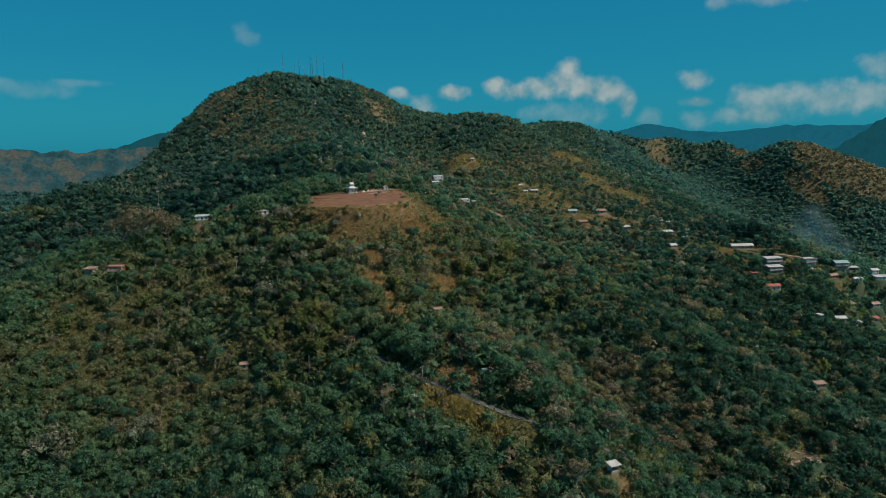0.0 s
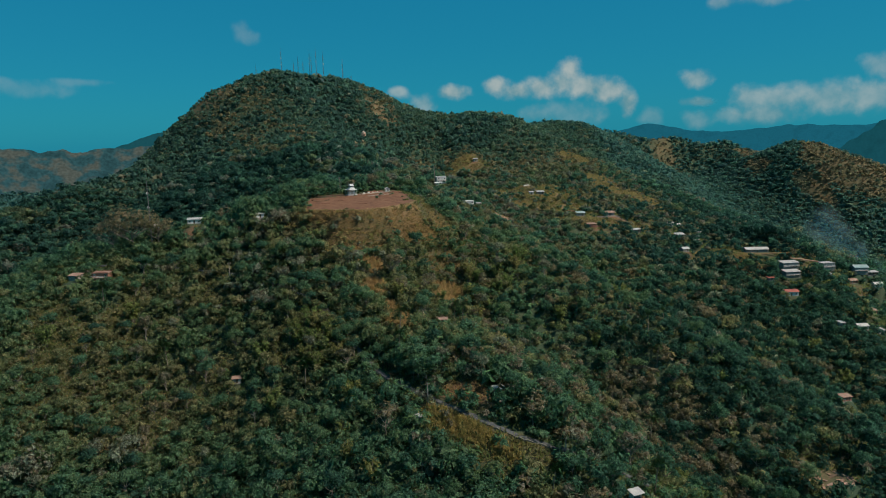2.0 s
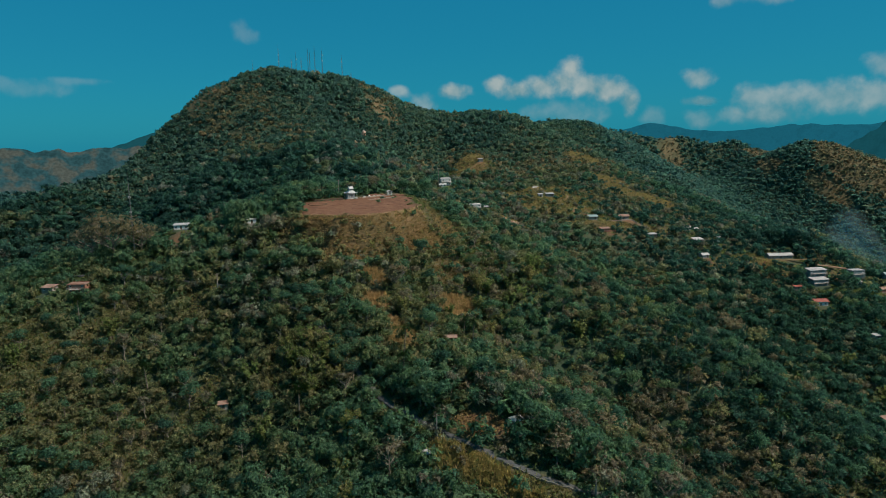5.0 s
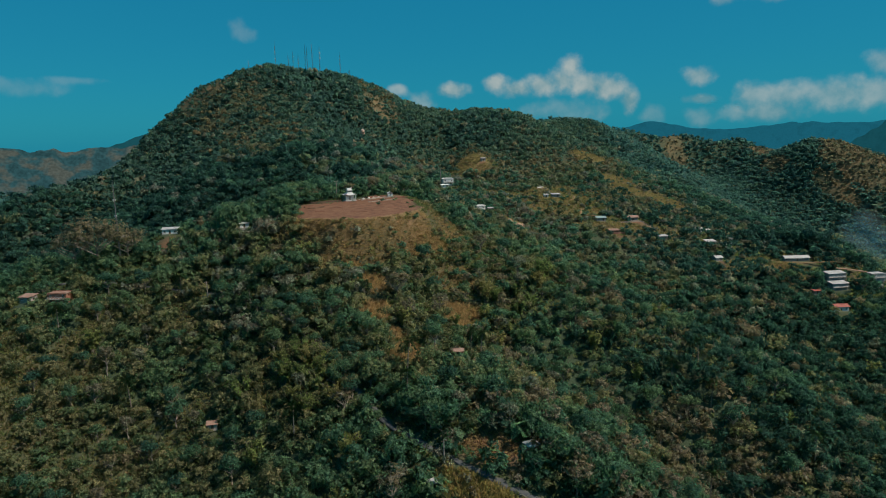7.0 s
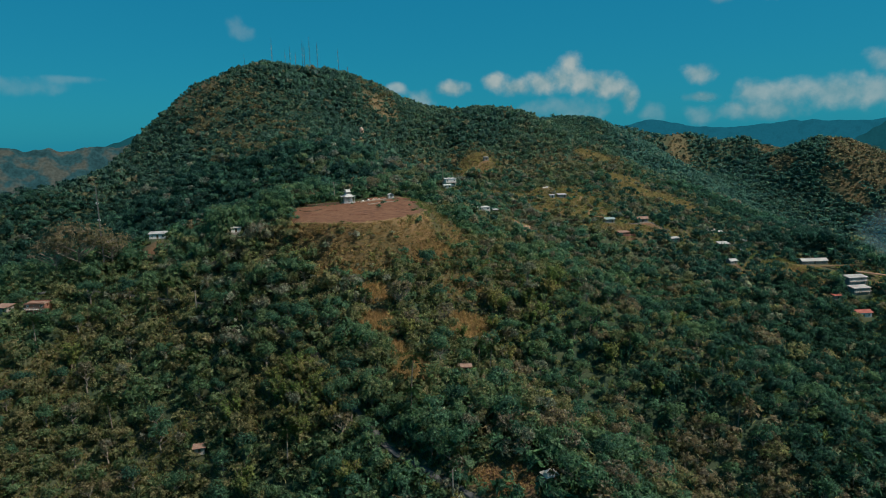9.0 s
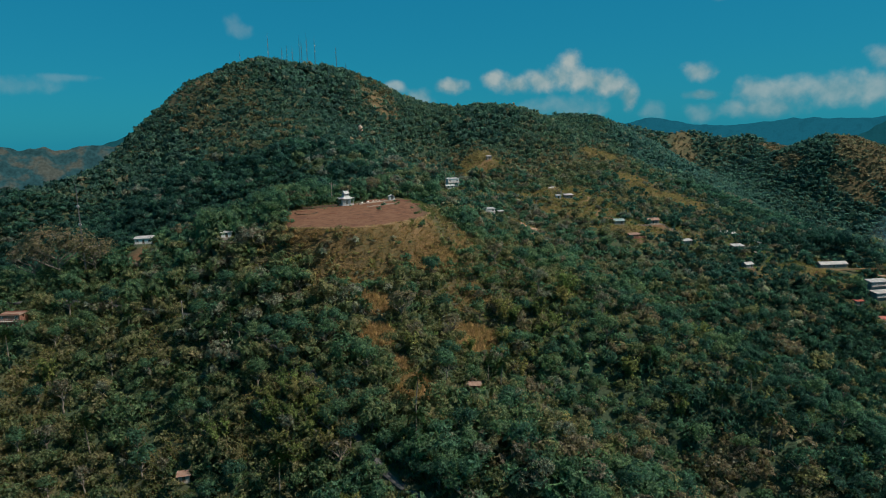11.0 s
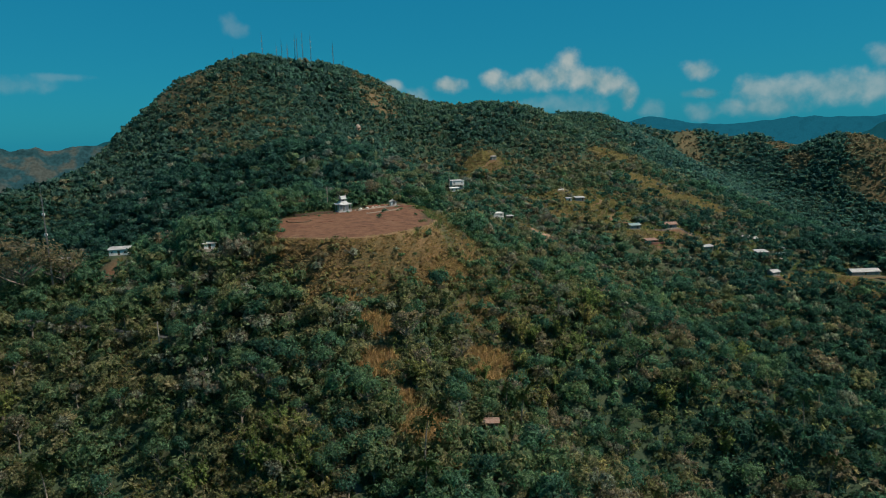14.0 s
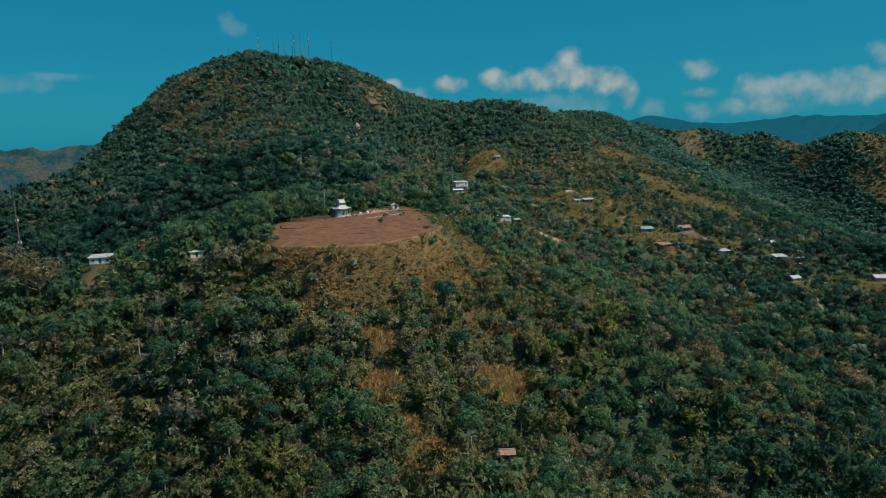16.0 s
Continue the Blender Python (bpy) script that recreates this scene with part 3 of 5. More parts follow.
# brown scrub on the open slopes: centre, half-widths, turn, share
SCRUB = [(52, 418, 16, 34, 0.0, 0.9), (-145, 835, 40, 55, 0.3, 1.0), (-95, 725, 40, 85, 0.35, 0.75), (32, 915, 24, 55, 0.2, 1.0), (108, 730, 65, 65, 0.0, 0.85), (195, 640, 100, 95, 0.2, 0.72), (130, 510, 85, 60, 0.0, 0.5), (90, 385, 85, 110, 0.0, 0.45), (250, 725, 35, 35, 0.0, 0.9), (210, 320, 120, 120, 0.0, 0.25)]


def scrub(x, y):
    best = np.zeros_like(x)
    for s in SCRUB:
        best = np.maximum(best, s[5] * spot(x, y, *s[:5]))
    return best * smooth(-0.6, 0.2, wander(x, y, 17, 23))


def forest(name, x0, x1, y0, y1, step, big, shapes, label, seed, keep=None, lift=0.75, fill=0.7, category="trees", mat=LEAF):
    x, y, r = scatter(x0, x1, y0, y1, step, seed)
    if keep is not None:
        on = keep(x, y)
        x, y = x[on], y[on]
    d = dryness(x, y)
    open_land = np.maximum(0.85 * openness(x, y), 0.95 * meadow(x, y)) if lift > 0.5 else 0.0
    alone = np.array([(q[0], q[1]) for q in SINGLE_TREES])
    clash = np.zeros(len(x), bool)
    if lift > 0.5 and y1 < 500:
        for qx, qy in alone:
            clash |= (np.abs(x - qx) < 3.6) & (np.abs(y - qy) < 3.6)
    on = (r.random(len(x)) > np.maximum(np.maximum(fill * d ** 1.4, open_land), 0.96 * bank(x, y))) & (clearing(x, y, lift < 0.5) < 0.15) & ~clash
    x, y, d = x[on], y[on], d[on]
    n = len(x)
    lush = 0.5 + 0.5 * wander(x, y, 60, 8)
    stand = 0.5 + 0.5 * wander(x, y, 13, 9)
    olive, size = character(x, y)
    radius = big * size * (0.55 + 0.75 * r.random(n) ** 1.8) * (1 - 0.4 * d) * (0.8 + 0.35 * lush)
    if lift < 0.5:
        radius = radius * (1 - 0.36 * meadow(x, y) - 0.3 * openness(x, y))
    tone = np.clip(0.01 + 0.31 * r.random(n) ** 1.3 + 0.20 * stand * (1 - 0.5 * lush) + 0.24 * d * (r.random(n) > 0.5) + olive + 0.15 * meadow(x, y), 0, 0.68)
    odd = r.random(n)
    brush = scrub(x, y)
    tone = np.where(r.random(n) < 0.7 * brush, 0.58 + 0.18 * r.random(n), tone)
    radius = radius * (1 - 0.22 * brush)
    patch = wander(x, y, 30, 41) + 0.35 * wander(x, y, 11, 42)
    near = 1 - smooth(640, 760, y)
    tone = np.where((patch > 0.52) & (r.random(n) < 0.85 * near * (1 - 0.8 * valley_side(x, y))), np.clip(tone, 0, 0.3) * 0.4 + 0.46 + 0.08 * r.random(n), tone)
    tone = np.where((patch < -0.62) & (r.random(n) < 0.6 * near * spot(x, y, 90, 420, 190, 260)), 0.80 + 0.10 * r.random(n), tone)
    withered = (0.045 - 0.04 * smooth(440, 520, y)) + 0.12 * d + 0.10 * spot(x, y, 75, 300, 60, 110) * (0.3 + stand) + 0.14 * spot(x, y, 190, 600, 170, 150) - 0.045 * spot(x, y, -110, 310, 130, 140)
    withered = withered * (1 - 0.75 * smooth(780, 880, y) * smooth(240, 320, x))
    tone = np.where(odd < withered, np.where(r.random(n) < 0.4, 0.60 + 0.08 * r.random(n), 0.82 + 0.09 * r.random(n)), tone)
    tone = np.where((odd > 0.94 - 0.22 * spot(x, y, -30, 362, 55, 38)) & (stand < 0.7) & (lush > 0.3), 0.93 + 0.07 * r.random(n), tone)
    # haze-tinted woods keep to their bluer tones, except on dry ground
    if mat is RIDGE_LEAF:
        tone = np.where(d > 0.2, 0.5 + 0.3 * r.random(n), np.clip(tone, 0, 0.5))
    z = surface(x, y) + radius * (lift + 0.5 * r.random(n) * lift)
    return plant(name, shapes, x, y, z, radius, radius * (0.85 + 0.6 * r.random(n)), tone, label, category, mat)


# trees that stand as things of their own: x, y, size, turn, kind
SINGLE_TREES = []
pick = np.random.default_rng(5)
for gx0 in np.arange(-150, 300, 14.0):
    for gy0 in np.arange(192, 402, 14.0):
        qx, qy = gx0 + 8 * (pick.random() - 0.5), gy0 + 8 * (pick.random() - 0.5)
        if -0.5 * qy < qx < 0.86 * qy and clearing(np.array([qx]), np.array([qy]))[0] < 0.05 and dryness(np.array([qx]), np.array([qy]))[0] < 0.4:
            SINGLE_TREES.append((qx, qy, 0.75 + 0.55 * pick.random(), 360 * pick.random(), pick.random()))

NEAR = [crown_shape(220, k, spray=0.93) for k in range(10)]
MID = [crown_shape(76, 20 + k, spray=0.82) for k in range(8)]
FAR = [crown_shape(23, 40 + k, lobes=4, spray=0.86) for k in range(10)]
TINY = [crown_shape(15, 60 + k, lobes=3, spray=0.82) for k in range(8)]
SHRUB = [crown_shape(42, 80 + k, lobes=6, spray=0.78) for k in range(8)]


def in_view(x, y, slack=14):
    """The wedge of land that the walk looks over."""
    return (x > -0.585 * y - slack) & (x < 0.93 * y + slack)


def beyond_valley(x, y):
    """The far side of the valley behind the village spur."""
    return np.minimum((x - 390) / 40, (y - 800) / 45) + 0.8 * wander(x, y, 16, 27) > 0


forest("near_forest", -300, 480, 178, 340, 5.9, 5.2, NEAR, "dense green tropical trees on the near slope", 1, in_view, 1.0)
forest("middle_forest", -300, 480, 340, 480, 6.1, 5.2, [crown_shape(120, 30 + k, spray=0.88) for k in range(8)], "dense green trees round the terrace", 51, in_view, 1.0)
forest("near_shrubs", -300, 480, 178, 480, 3.7, 4.5, SHRUB, "thick green shrubs under the trees", 21, in_view, 0.45, 0.72, "shrubs")
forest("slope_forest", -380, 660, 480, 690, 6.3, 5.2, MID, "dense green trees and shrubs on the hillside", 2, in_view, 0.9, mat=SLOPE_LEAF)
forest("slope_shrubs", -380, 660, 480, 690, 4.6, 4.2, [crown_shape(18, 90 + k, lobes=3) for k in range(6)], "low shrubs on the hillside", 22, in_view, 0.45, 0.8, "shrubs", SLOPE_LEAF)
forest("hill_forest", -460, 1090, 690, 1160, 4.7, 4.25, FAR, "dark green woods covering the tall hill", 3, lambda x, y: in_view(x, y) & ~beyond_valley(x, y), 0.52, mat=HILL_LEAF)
forest("valley_forest", 200, 1090, 760, 1160, 3.7, 4.5, TINY, "woods across the valley, tinted blue with haze", 33, lambda x, y: in_view(x, y) & beyond_valley(x, y), 0.52, 0.3, mat=RIDGE_LEAF)
forest("ridge_forest", 120, 1350, 1160, 1420, 5.6, 5.0, TINY, "dark woods along the distant ridge, tinted blue with haze", 4, in_view, 0.6, 0.35, mat=RIDGE_LEAF)


def below_path(x, y):
    """The land right under the walk, nearer than the view reaches."""
    return (np.abs(x - 5) < 155) & (y > -45) & (y < 179)


forest("horizon_forest", -1250, -500, 1160, 2150, 14.0, 11.0, TINY, "woods on the low hills far off, tinted pale blue with haze", 43, lambda x, y: (x > -0.585 * y - 60), 0.52, 0.8, mat=RIDGE_LEAF)


def aside(x, y):
    """The land beside and behind the walk, which its view never reaches."""
    return (~in_view(x, y, 22) | (y < 130)) & ~below_path(x, y)


forest("outer_forest", -1000, 1000, -120, 1160, 16.0, 9.5, TINY, "woods on the hills round about", 6, lambda x, y: aside(x, y) & ((np.abs(x) > 430) | (y > 480)))
forest("flank_forest", -430, 430, -120, 480, 9.0, 6.8, TINY, "green trees on the slopes beside the walk", 44, lambda x, y: aside(x, y), 0.6)
forest("valley_side_forest", -160, 170, -50, 180, 8.6, 6.0, MID, "dense green trees on the slope below the walk", 41, below_path, 0.9)
forest("valley_side_shrubs", -160, 170, -50, 180, 5.6, 5.2, [crown_shape(18, 90 + k, lobes=3) for k in range(6)], "green shrubs under the trees below the walk", 42, below_path, 0.45, 0.8, "shrubs")


# ---- dry grass ----
def tuft_shape(seed, n=7):
    r = np.random.default_rng(seed)
    a = r.random(n) * 6.283
    d = 0.5 * np.sqrt(r.random(n))
    foot = np.stack([d * np.cos(a), d * np.sin(a), np.zeros(n)], 1)
    b = r.random(n) * 3.1416
    side = np.stack([np.cos(b), np.sin(b), np.zeros(n)], 1) * (0.12 + 0.12 * r.random((n, 1)))
    tip = foot * 1.9 + np.stack([0.3 * r.normal(size=n), 0.3 * r.normal(size=n), 0.6 + 0.6 * r.random(n)], 1)
    tri = np.stack([foot - side, foot + side, tip], 1)
    lean = np.stack([0.35 * r.normal(size=n), 0.35 * r.normal(size=n), np.ones(n)], 1)
    return np.concatenate([tri, np.repeat(lean[:, None, :], 3, 1)], 2)


def grass(name, x0, x1, y0, y1, step, seed, label, shift=0.0):
    x, y, r = scatter(x0, x1, y0, y1, step, seed)
    d = dryness(x, y)
    on = (r.random(len(x)) < np.maximum(np.maximum(d * 1.1 - 0.15, bank(x, y)), 0.5 * meadow(x, y))) & (clearing(x, y, True, True) < 0.3) & in_view(x, y)
    x, y = x[on], y[on]
    n = len(x)
    tone = np.where(r.random(n) < 0.3, 0.58 + 0.1 * r.random(n), 0.68 + 0.14 * r.random(n)) + shift - 0.3 * meadow(x, y) - 0.34 * bank(x, y)
    size = min(1.6 * step, step + 0.6) * (0.8 + 0.7 * r.random(n))
    return plant(name, [tuft_shape(k) for k in range(6)], x, y, surface(x, y) - 0.05, size, size * 0.52, tone, label, "grass", GRASS_LEAF)


grass("terrace_grass", -48, 75, 288, 392, 0.44, 15, "fine dry tan grass below the terrace", 0.0)
grass("dry_grass", -220, 180, 200, 440, 0.66, 11, "tall dry yellow-brown grass on the slope", 0.04)
grass("hill_grass", 60, 420, 470, 800, 1.25, 12, "dry grass between shrubs on the hillside", -0.2)


# stands of tall dry reed grass: x, y, reach
REEDS = [(7, 355, 6), (6, 340, 6.5), (12, 326, 4), (18, 315, 7), (46, 351, 6.5), (-2, 362, 5)]


def reeds(name, label, stands, mat, seed):
    """Tall grass in ragged stands."""
    r = np.random.default_rng(seed)
    spots = []
    for px, py, reach in stands:
        n = int(7 * reach ** 2)
        a, d = 6.283 * r.random(n), reach * np.sqrt(r.random(n)) * (0.8 + 0.35 * r.random(n))
        spots.append(np.stack([px + d * np.cos(a), py + 0.9 * d * np.sin(a)], 1))
    x, y = np.concatenate(spots).T
    n = len(x)
    tall = 1.0 + 1.1 * r.random(n)
    return plant(name, [tuft_shape(60 + k, 9) for k in range(5)], x, y, surface(x, y) - 0.05, 0.8 + 0.5 * r.random(n), tall, 0.2 + 0.8 * r.random(n), label, "grass", mat)


reeds("reed_grass", "tall dry tan reed grass in ragged stands", REEDS, REED_LEAF, 71)
reeds("bank_grass", "tall golden-green grass on the bank below the road", [(23.5, 254.5, 3), (27, 251, 4), (31, 247.5, 4.5), (35, 244, 4.5), (39, 240.5, 4.5), (43, 237, 4), (47.5, 233.5, 3.5), (53, 230, 3)], BANK_LEAF, 72)


def undergrowth(name, x0, x1, y0, y1, seed, label, step=1.7, sparse=0.32):
    """Low green plants along the roads, round the dry patches and on cleared ground."""
    x, y, r = scatter(x0, x1, y0, y1, step, seed)
    d = dryness(x, y)
    beside = road_near(x, y)[0]
    thick = ((beside > 0.3) & (beside < 11)) | ((d > 0.02) & (d < 0.75) & (sparse > 0)) | (clearing(x, y) > 0.15)
    on = in_view(x, y) & (clearing(x, y, True, True) < 0.3) & (r.random(len(x)) < np.where(thick, (0.95 - 0.6 * d) * (1 - 0.75 * bare_soil(x, y)), sparse))
    x, y, d = x[on], y[on], d[on]
    n = len(x)
    size = (0.8 + 0.65 * r.random(n)) * step
    return plant(name, [tuft_shape(30 + k, 9) for k in range(5)], x, y, surface(x, y) - 0.1, size, size * 0.8, 0.05 + 0.3 * r.random(n) + 0.3 * d, label, "plants", GRASS_LEAF)


undergrowth("undergrowth", -230, 380, 178, 450, 14, "low green weeds and young plants on the slope")
undergrowth("hillside_weeds", 60, 450, 440, 720, 16, "low weeds on cleared ground round the houses", 1.5, 0.0)


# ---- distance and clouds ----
# Distance haze is put in as a glowing colour over a near-black base.
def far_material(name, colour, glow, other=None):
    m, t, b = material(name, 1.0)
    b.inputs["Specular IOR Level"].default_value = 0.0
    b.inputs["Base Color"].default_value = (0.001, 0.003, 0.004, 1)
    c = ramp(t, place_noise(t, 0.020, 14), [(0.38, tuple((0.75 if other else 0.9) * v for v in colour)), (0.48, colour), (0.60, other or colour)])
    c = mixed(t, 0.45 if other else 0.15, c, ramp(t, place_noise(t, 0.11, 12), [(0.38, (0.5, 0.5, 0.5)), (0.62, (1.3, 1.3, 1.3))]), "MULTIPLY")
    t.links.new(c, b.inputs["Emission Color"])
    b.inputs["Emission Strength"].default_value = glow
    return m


def far_range(name, a0, a1, distance, crest, colour, glow, label, other=None):
    """A mountain range past the hills: bearings from a0 to a1 degrees, crest(bearing) gives its height in degrees."""
    rows = []
    bear = np.linspace(a0, a1, 220)
    for k in range(12):
        t = k / 11
        d = distance - 260 * (1 - t) - (900 if k == 0 else 0)
        up = np.radians(crest(bear)) * distance * t ** 0.8 + 100 * t - 160 * (1 - t)
        up = up + (1 - t) * t * 30 * wander(bear * 40, bear * 0 + 60 * t, 40, 4) + 7 * t * wander(bear * 40, bear * 0, 30, 6) + 3 * t * wander(bear * 40, bear * 0, 9, 7)
        rows.append(np.stack([np.sin(np.radians(bear)) * d, np.cos(np.radians(bear)) * d, up], 1))
    n = len(bear)
    k = (np.arange(11)[:, None] * n + np.arange(n - 1)).ravel()
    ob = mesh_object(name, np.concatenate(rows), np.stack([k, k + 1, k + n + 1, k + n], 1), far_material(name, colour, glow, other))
    return tagged(ob, label, "mountains", kind="structure")


def bump_at(a, at, size, rise):
    return rise * np.exp(-0.5 * ((a - at) / size) ** 2)


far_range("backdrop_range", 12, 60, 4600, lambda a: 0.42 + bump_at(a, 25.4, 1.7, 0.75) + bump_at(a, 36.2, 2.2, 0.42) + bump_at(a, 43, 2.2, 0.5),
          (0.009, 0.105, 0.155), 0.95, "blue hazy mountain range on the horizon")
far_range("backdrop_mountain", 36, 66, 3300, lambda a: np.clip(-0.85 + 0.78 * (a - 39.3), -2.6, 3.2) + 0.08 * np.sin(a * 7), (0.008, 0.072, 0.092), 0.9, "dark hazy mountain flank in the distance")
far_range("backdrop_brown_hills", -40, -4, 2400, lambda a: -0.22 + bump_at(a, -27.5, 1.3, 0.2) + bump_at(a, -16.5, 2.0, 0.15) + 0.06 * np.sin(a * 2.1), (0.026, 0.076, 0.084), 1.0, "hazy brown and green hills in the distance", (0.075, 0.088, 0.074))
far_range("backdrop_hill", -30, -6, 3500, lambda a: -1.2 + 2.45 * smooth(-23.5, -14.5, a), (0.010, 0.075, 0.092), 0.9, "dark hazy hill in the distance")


def cloud(bearing, rise, puffs, dense, label, distance=4650):
    """A far cloud: soft puffs, each given by its offset and half-widths in degrees."""
    one = math.radians(1) * distance
    x0 = min(p[0] - 1.8 * p[2] for p in puffs) * one
    x1 = max(p[0] + 1.8 * p[2] for p in puffs) * one
    y0 = min(p[1] - 1.8 * p[3] for p in puffs) * one
    y1 = max(p[1] + 1.8 * p[3] for p in puffs) * one
    m = bpy.data.materials.new("cloud")
    m.use_nodes = True
    t = m.node_tree
    t.nodes.clear()
    tc = t.nodes.new("ShaderNodeTexCoord")
    rough = node(t, "ShaderNodeTexNoise", Scale=0.0068, Detail=7.0, Roughness=0.53)
    t.links.new(tc.outputs["Object"], rough.inputs["Vector"])

    def math_node(op, a, b=None, c=None):
        n = t.nodes.new("ShaderNodeMath")
        n.operation = op
        for k, v in enumerate((a, b, c)):
            if isinstance(v, bpy.types.NodeSocket):
                t.links.new(v, n.inputs[k])
            elif v is not None:
                n.inputs[k].default_value = v
        return n.outputs[0]

    xyz = t.nodes.new("ShaderNodeSeparateXYZ")
    t.links.new(tc.outputs["Object"], xyz.inputs[0])
    best = None
    for px, py, rx, ry in puffs:
        u = math_node("MULTIPLY_ADD", xyz.outputs["X"], 1 / (rx * one), -px / rx)
        w = math_node("MULTIPLY_ADD", xyz.outputs["Y"], 1 / (ry * one), -py / ry)
        d = math_node("SQRT", math_node("ADD", math_node("MULTIPLY", u, u), math_node("MULTIPLY", w, w)))
        v = math_node("SUBTRACT", 1.0, d)
        best = v if best is None else math_node("SMOOTH_MAX", best, v, 0.9)
    body = math_node("ADD", best, math_node("MULTIPLY_ADD", rough.outputs["Fac"], 1.5, -0.68))
    fade = node(t, "ShaderNodeMapRange", **{"From Min": 0.0, "From Max": 0.85, "To Max": dense})
    fade.interpolation_type = "SMOOTHSTEP"
    t.links.new(body, fade.inputs["Value"])
    # sunlit tops and shaded undersides are put into the glow's colour
    shade = ramp(t, math_node("MULTIPLY_ADD", xyz.outputs["Y"], 0.6 / (y1 - y0), rough.outputs["Fac"]), [(0.3, (0.13, 0.27, 0.31)), (0.62, (0.33, 0.40, 0.40)), (0.85, (0.45, 0.48, 0.45))])
    glow = t.nodes.new("ShaderNodeEmission")
    t.links.new(shade, glow.inputs["Color"])
    clear = t.nodes.new("ShaderNodeBsdfTransparent")
    mix = t.nodes.new("ShaderNodeMixShader")
    t.links.new(fade.outputs["Result"], mix.inputs["Fac"])
    t.links.new(clear.outputs[0], mix.inputs[1])
    t.links.new(glow.outputs[0], mix.inputs[2])
    out = t.nodes.new("ShaderNodeOutputMaterial")
    t.links.new(mix.outputs[0], out.inputs["Surface"])
    ob = mesh_object("cloud", np.array([(x0, y0, 0), (x1, y0, 0), (x1, y1, 0), (x0, y1, 0)], float), np.array([[0, 1, 2, 3]]), m)
    a, e = radians(bearing), radians(rise)
    at = Vector((math.sin(a) * math.cos(e), math.cos(a) * math.cos(e), math.sin(e))) * distance + Vector((0, 80, 100))
    ob.matrix_world = look(at, at + Vector((math.sin(a), math.cos(a), math.tan(e))))
    return tagged(ob, label, "cloud", kind="structure")


cloud(16.9, 4.55, [(-8.3, -0.2, 1.9, 0.8), (-4.5, 0.3, 1.2, 1.0), (-2.6, -0.3, 1.8, 0.9), (-0.4, 0.0, 1.6, 1.1), (2.1, 1.5, 1.1, 1.4), (1.4, 0.4, 1.5, 1.2), (3.4, 0.0, 2.0, 1.2), (5.2, -0.4, 2.0, 1.2), (7.0, -1.5, 0.9, 1.3)], 0.9, "bright white cumulus cloud above the ridge")
cloud(6.0, 3.3, [(0, 0, 1.3, 1.1), (-2.2, 1.1, 1.0, 0.6)], 0.6, "small pale cloud behind the hilltop")
cloud(19, 2.2, [(0, 0, 3.5, 1.3), (6.9, -0.4, 1.2, 1.0), (-3, 0.0, 1.5, 0.8)], 0.28, "faint hazy cloud low in the sky")
cloud(29.3, 4.8, [(0, 0, 1.5, 0.9), (0.2, -1.9, 1.6, 0.5)], 0.7, "small white cloud")
cloud(38.5, 2.7, [(-5.2, 0.5, 1.6, 1.2), (-3.0, 0.2, 2.2, 1.2), (0.5, 0.2, 3.4, 1.4), (4, 0.2, 3.2, 1.5), (8, 0.2, 4, 1.6), (-4, -1, 3.0, 1.0)], 0.62, "long grey-white cloud bank over the mountains")
cloud(42, 5.1, [(0, 0, 1.6, 1.0), (2.5, 0.3, 2.2, 1.0)], 0.5, "pale cloud above the mountains")
cloud(29.5, 1.5, [(0, 0, 1.4, 0.9), (2.2, 0.3, 1.2, 0.7)], 0.35, "faint low cloud")
cloud(-9.3, 9.4, [(0, 0, 0.9, 1.0), (0.6, -0.5, 1.0, 0.7)], 0.24, "wisp of cloud")
cloud(-25.5, 4.4, [(0, 0, 4.0, 0.7), (-3, 0.4, 4.0, 0.5), (3.5, 0.6, 2.5, 0.4)], 0.2, "thin wisp of cloud")
cloud(34.5, 10.6, [(0, 0, 2.6, 0.7), (-3.5, -0.1, 1.2, 0.6)], 0.45, "thin white cloud overhead")


# ---- building helpers ----
def part(name, bm, mat, parent, label=""):
    """Links a bmesh as one mesh under a thing or a part."""
    me = bpy.data.meshes.new(name)
    bmesh.ops.recalc_face_normals(bm, faces=bm.faces)
    bm.to_mesh(me)
    bm.free()
    me.materials.append(mat)
    ob = new(name, me)
    ob.parent = parent
    return tagged(ob, label)


def boxes(*spans):
    """Boxes, each from (x0, x1, y0, y1, z0, z1)."""
    bm = bmesh.new()
    for x0, x1, y0, y1, z0, z1 in spans:
        v = [bm.verts.new(p) for p in ((x0, y0, z0), (x1, y0, z0), (x1, y1, z0), (x0, y1, z0), (x0, y0, z1), (x1, y0, z1), (x1, y1, z1), (x0, y1, z1))]
        for f in ((0, 1, 2, 3), (4, 5, 6, 7), (0, 1, 5, 4), (1, 2, 6, 5), (2, 3, 7, 6), (3, 0, 4, 7)):
            bm.faces.new([v[k] for k in f])
    return bm


def rod(bm, a, b, r0, r1=None, sides=5):
    """A tapering bar from a to b."""
    a, b = Vector(a), Vector(b)
    q = (b - a).to_track_quat("Z", "Y")
    rings = []
    for p, r in ((a, r0), (b, r0 if r1 is None else r1)):
        rings.append([bm.verts.new(p + q @ Vector((r * math.cos(6.2832 * k / sides), r * math.sin(6.2832 * k / sides), 0))) for k in range(sides)])
    for k in range(sides):
        bm.faces.new((rings[0][k], rings[0][(k + 1) % sides], rings[1][(k + 1) % sides], rings[1][k]))
    bm.faces.new(rings[0][::-1])
    bm.faces.new(rings[1])
    return bm


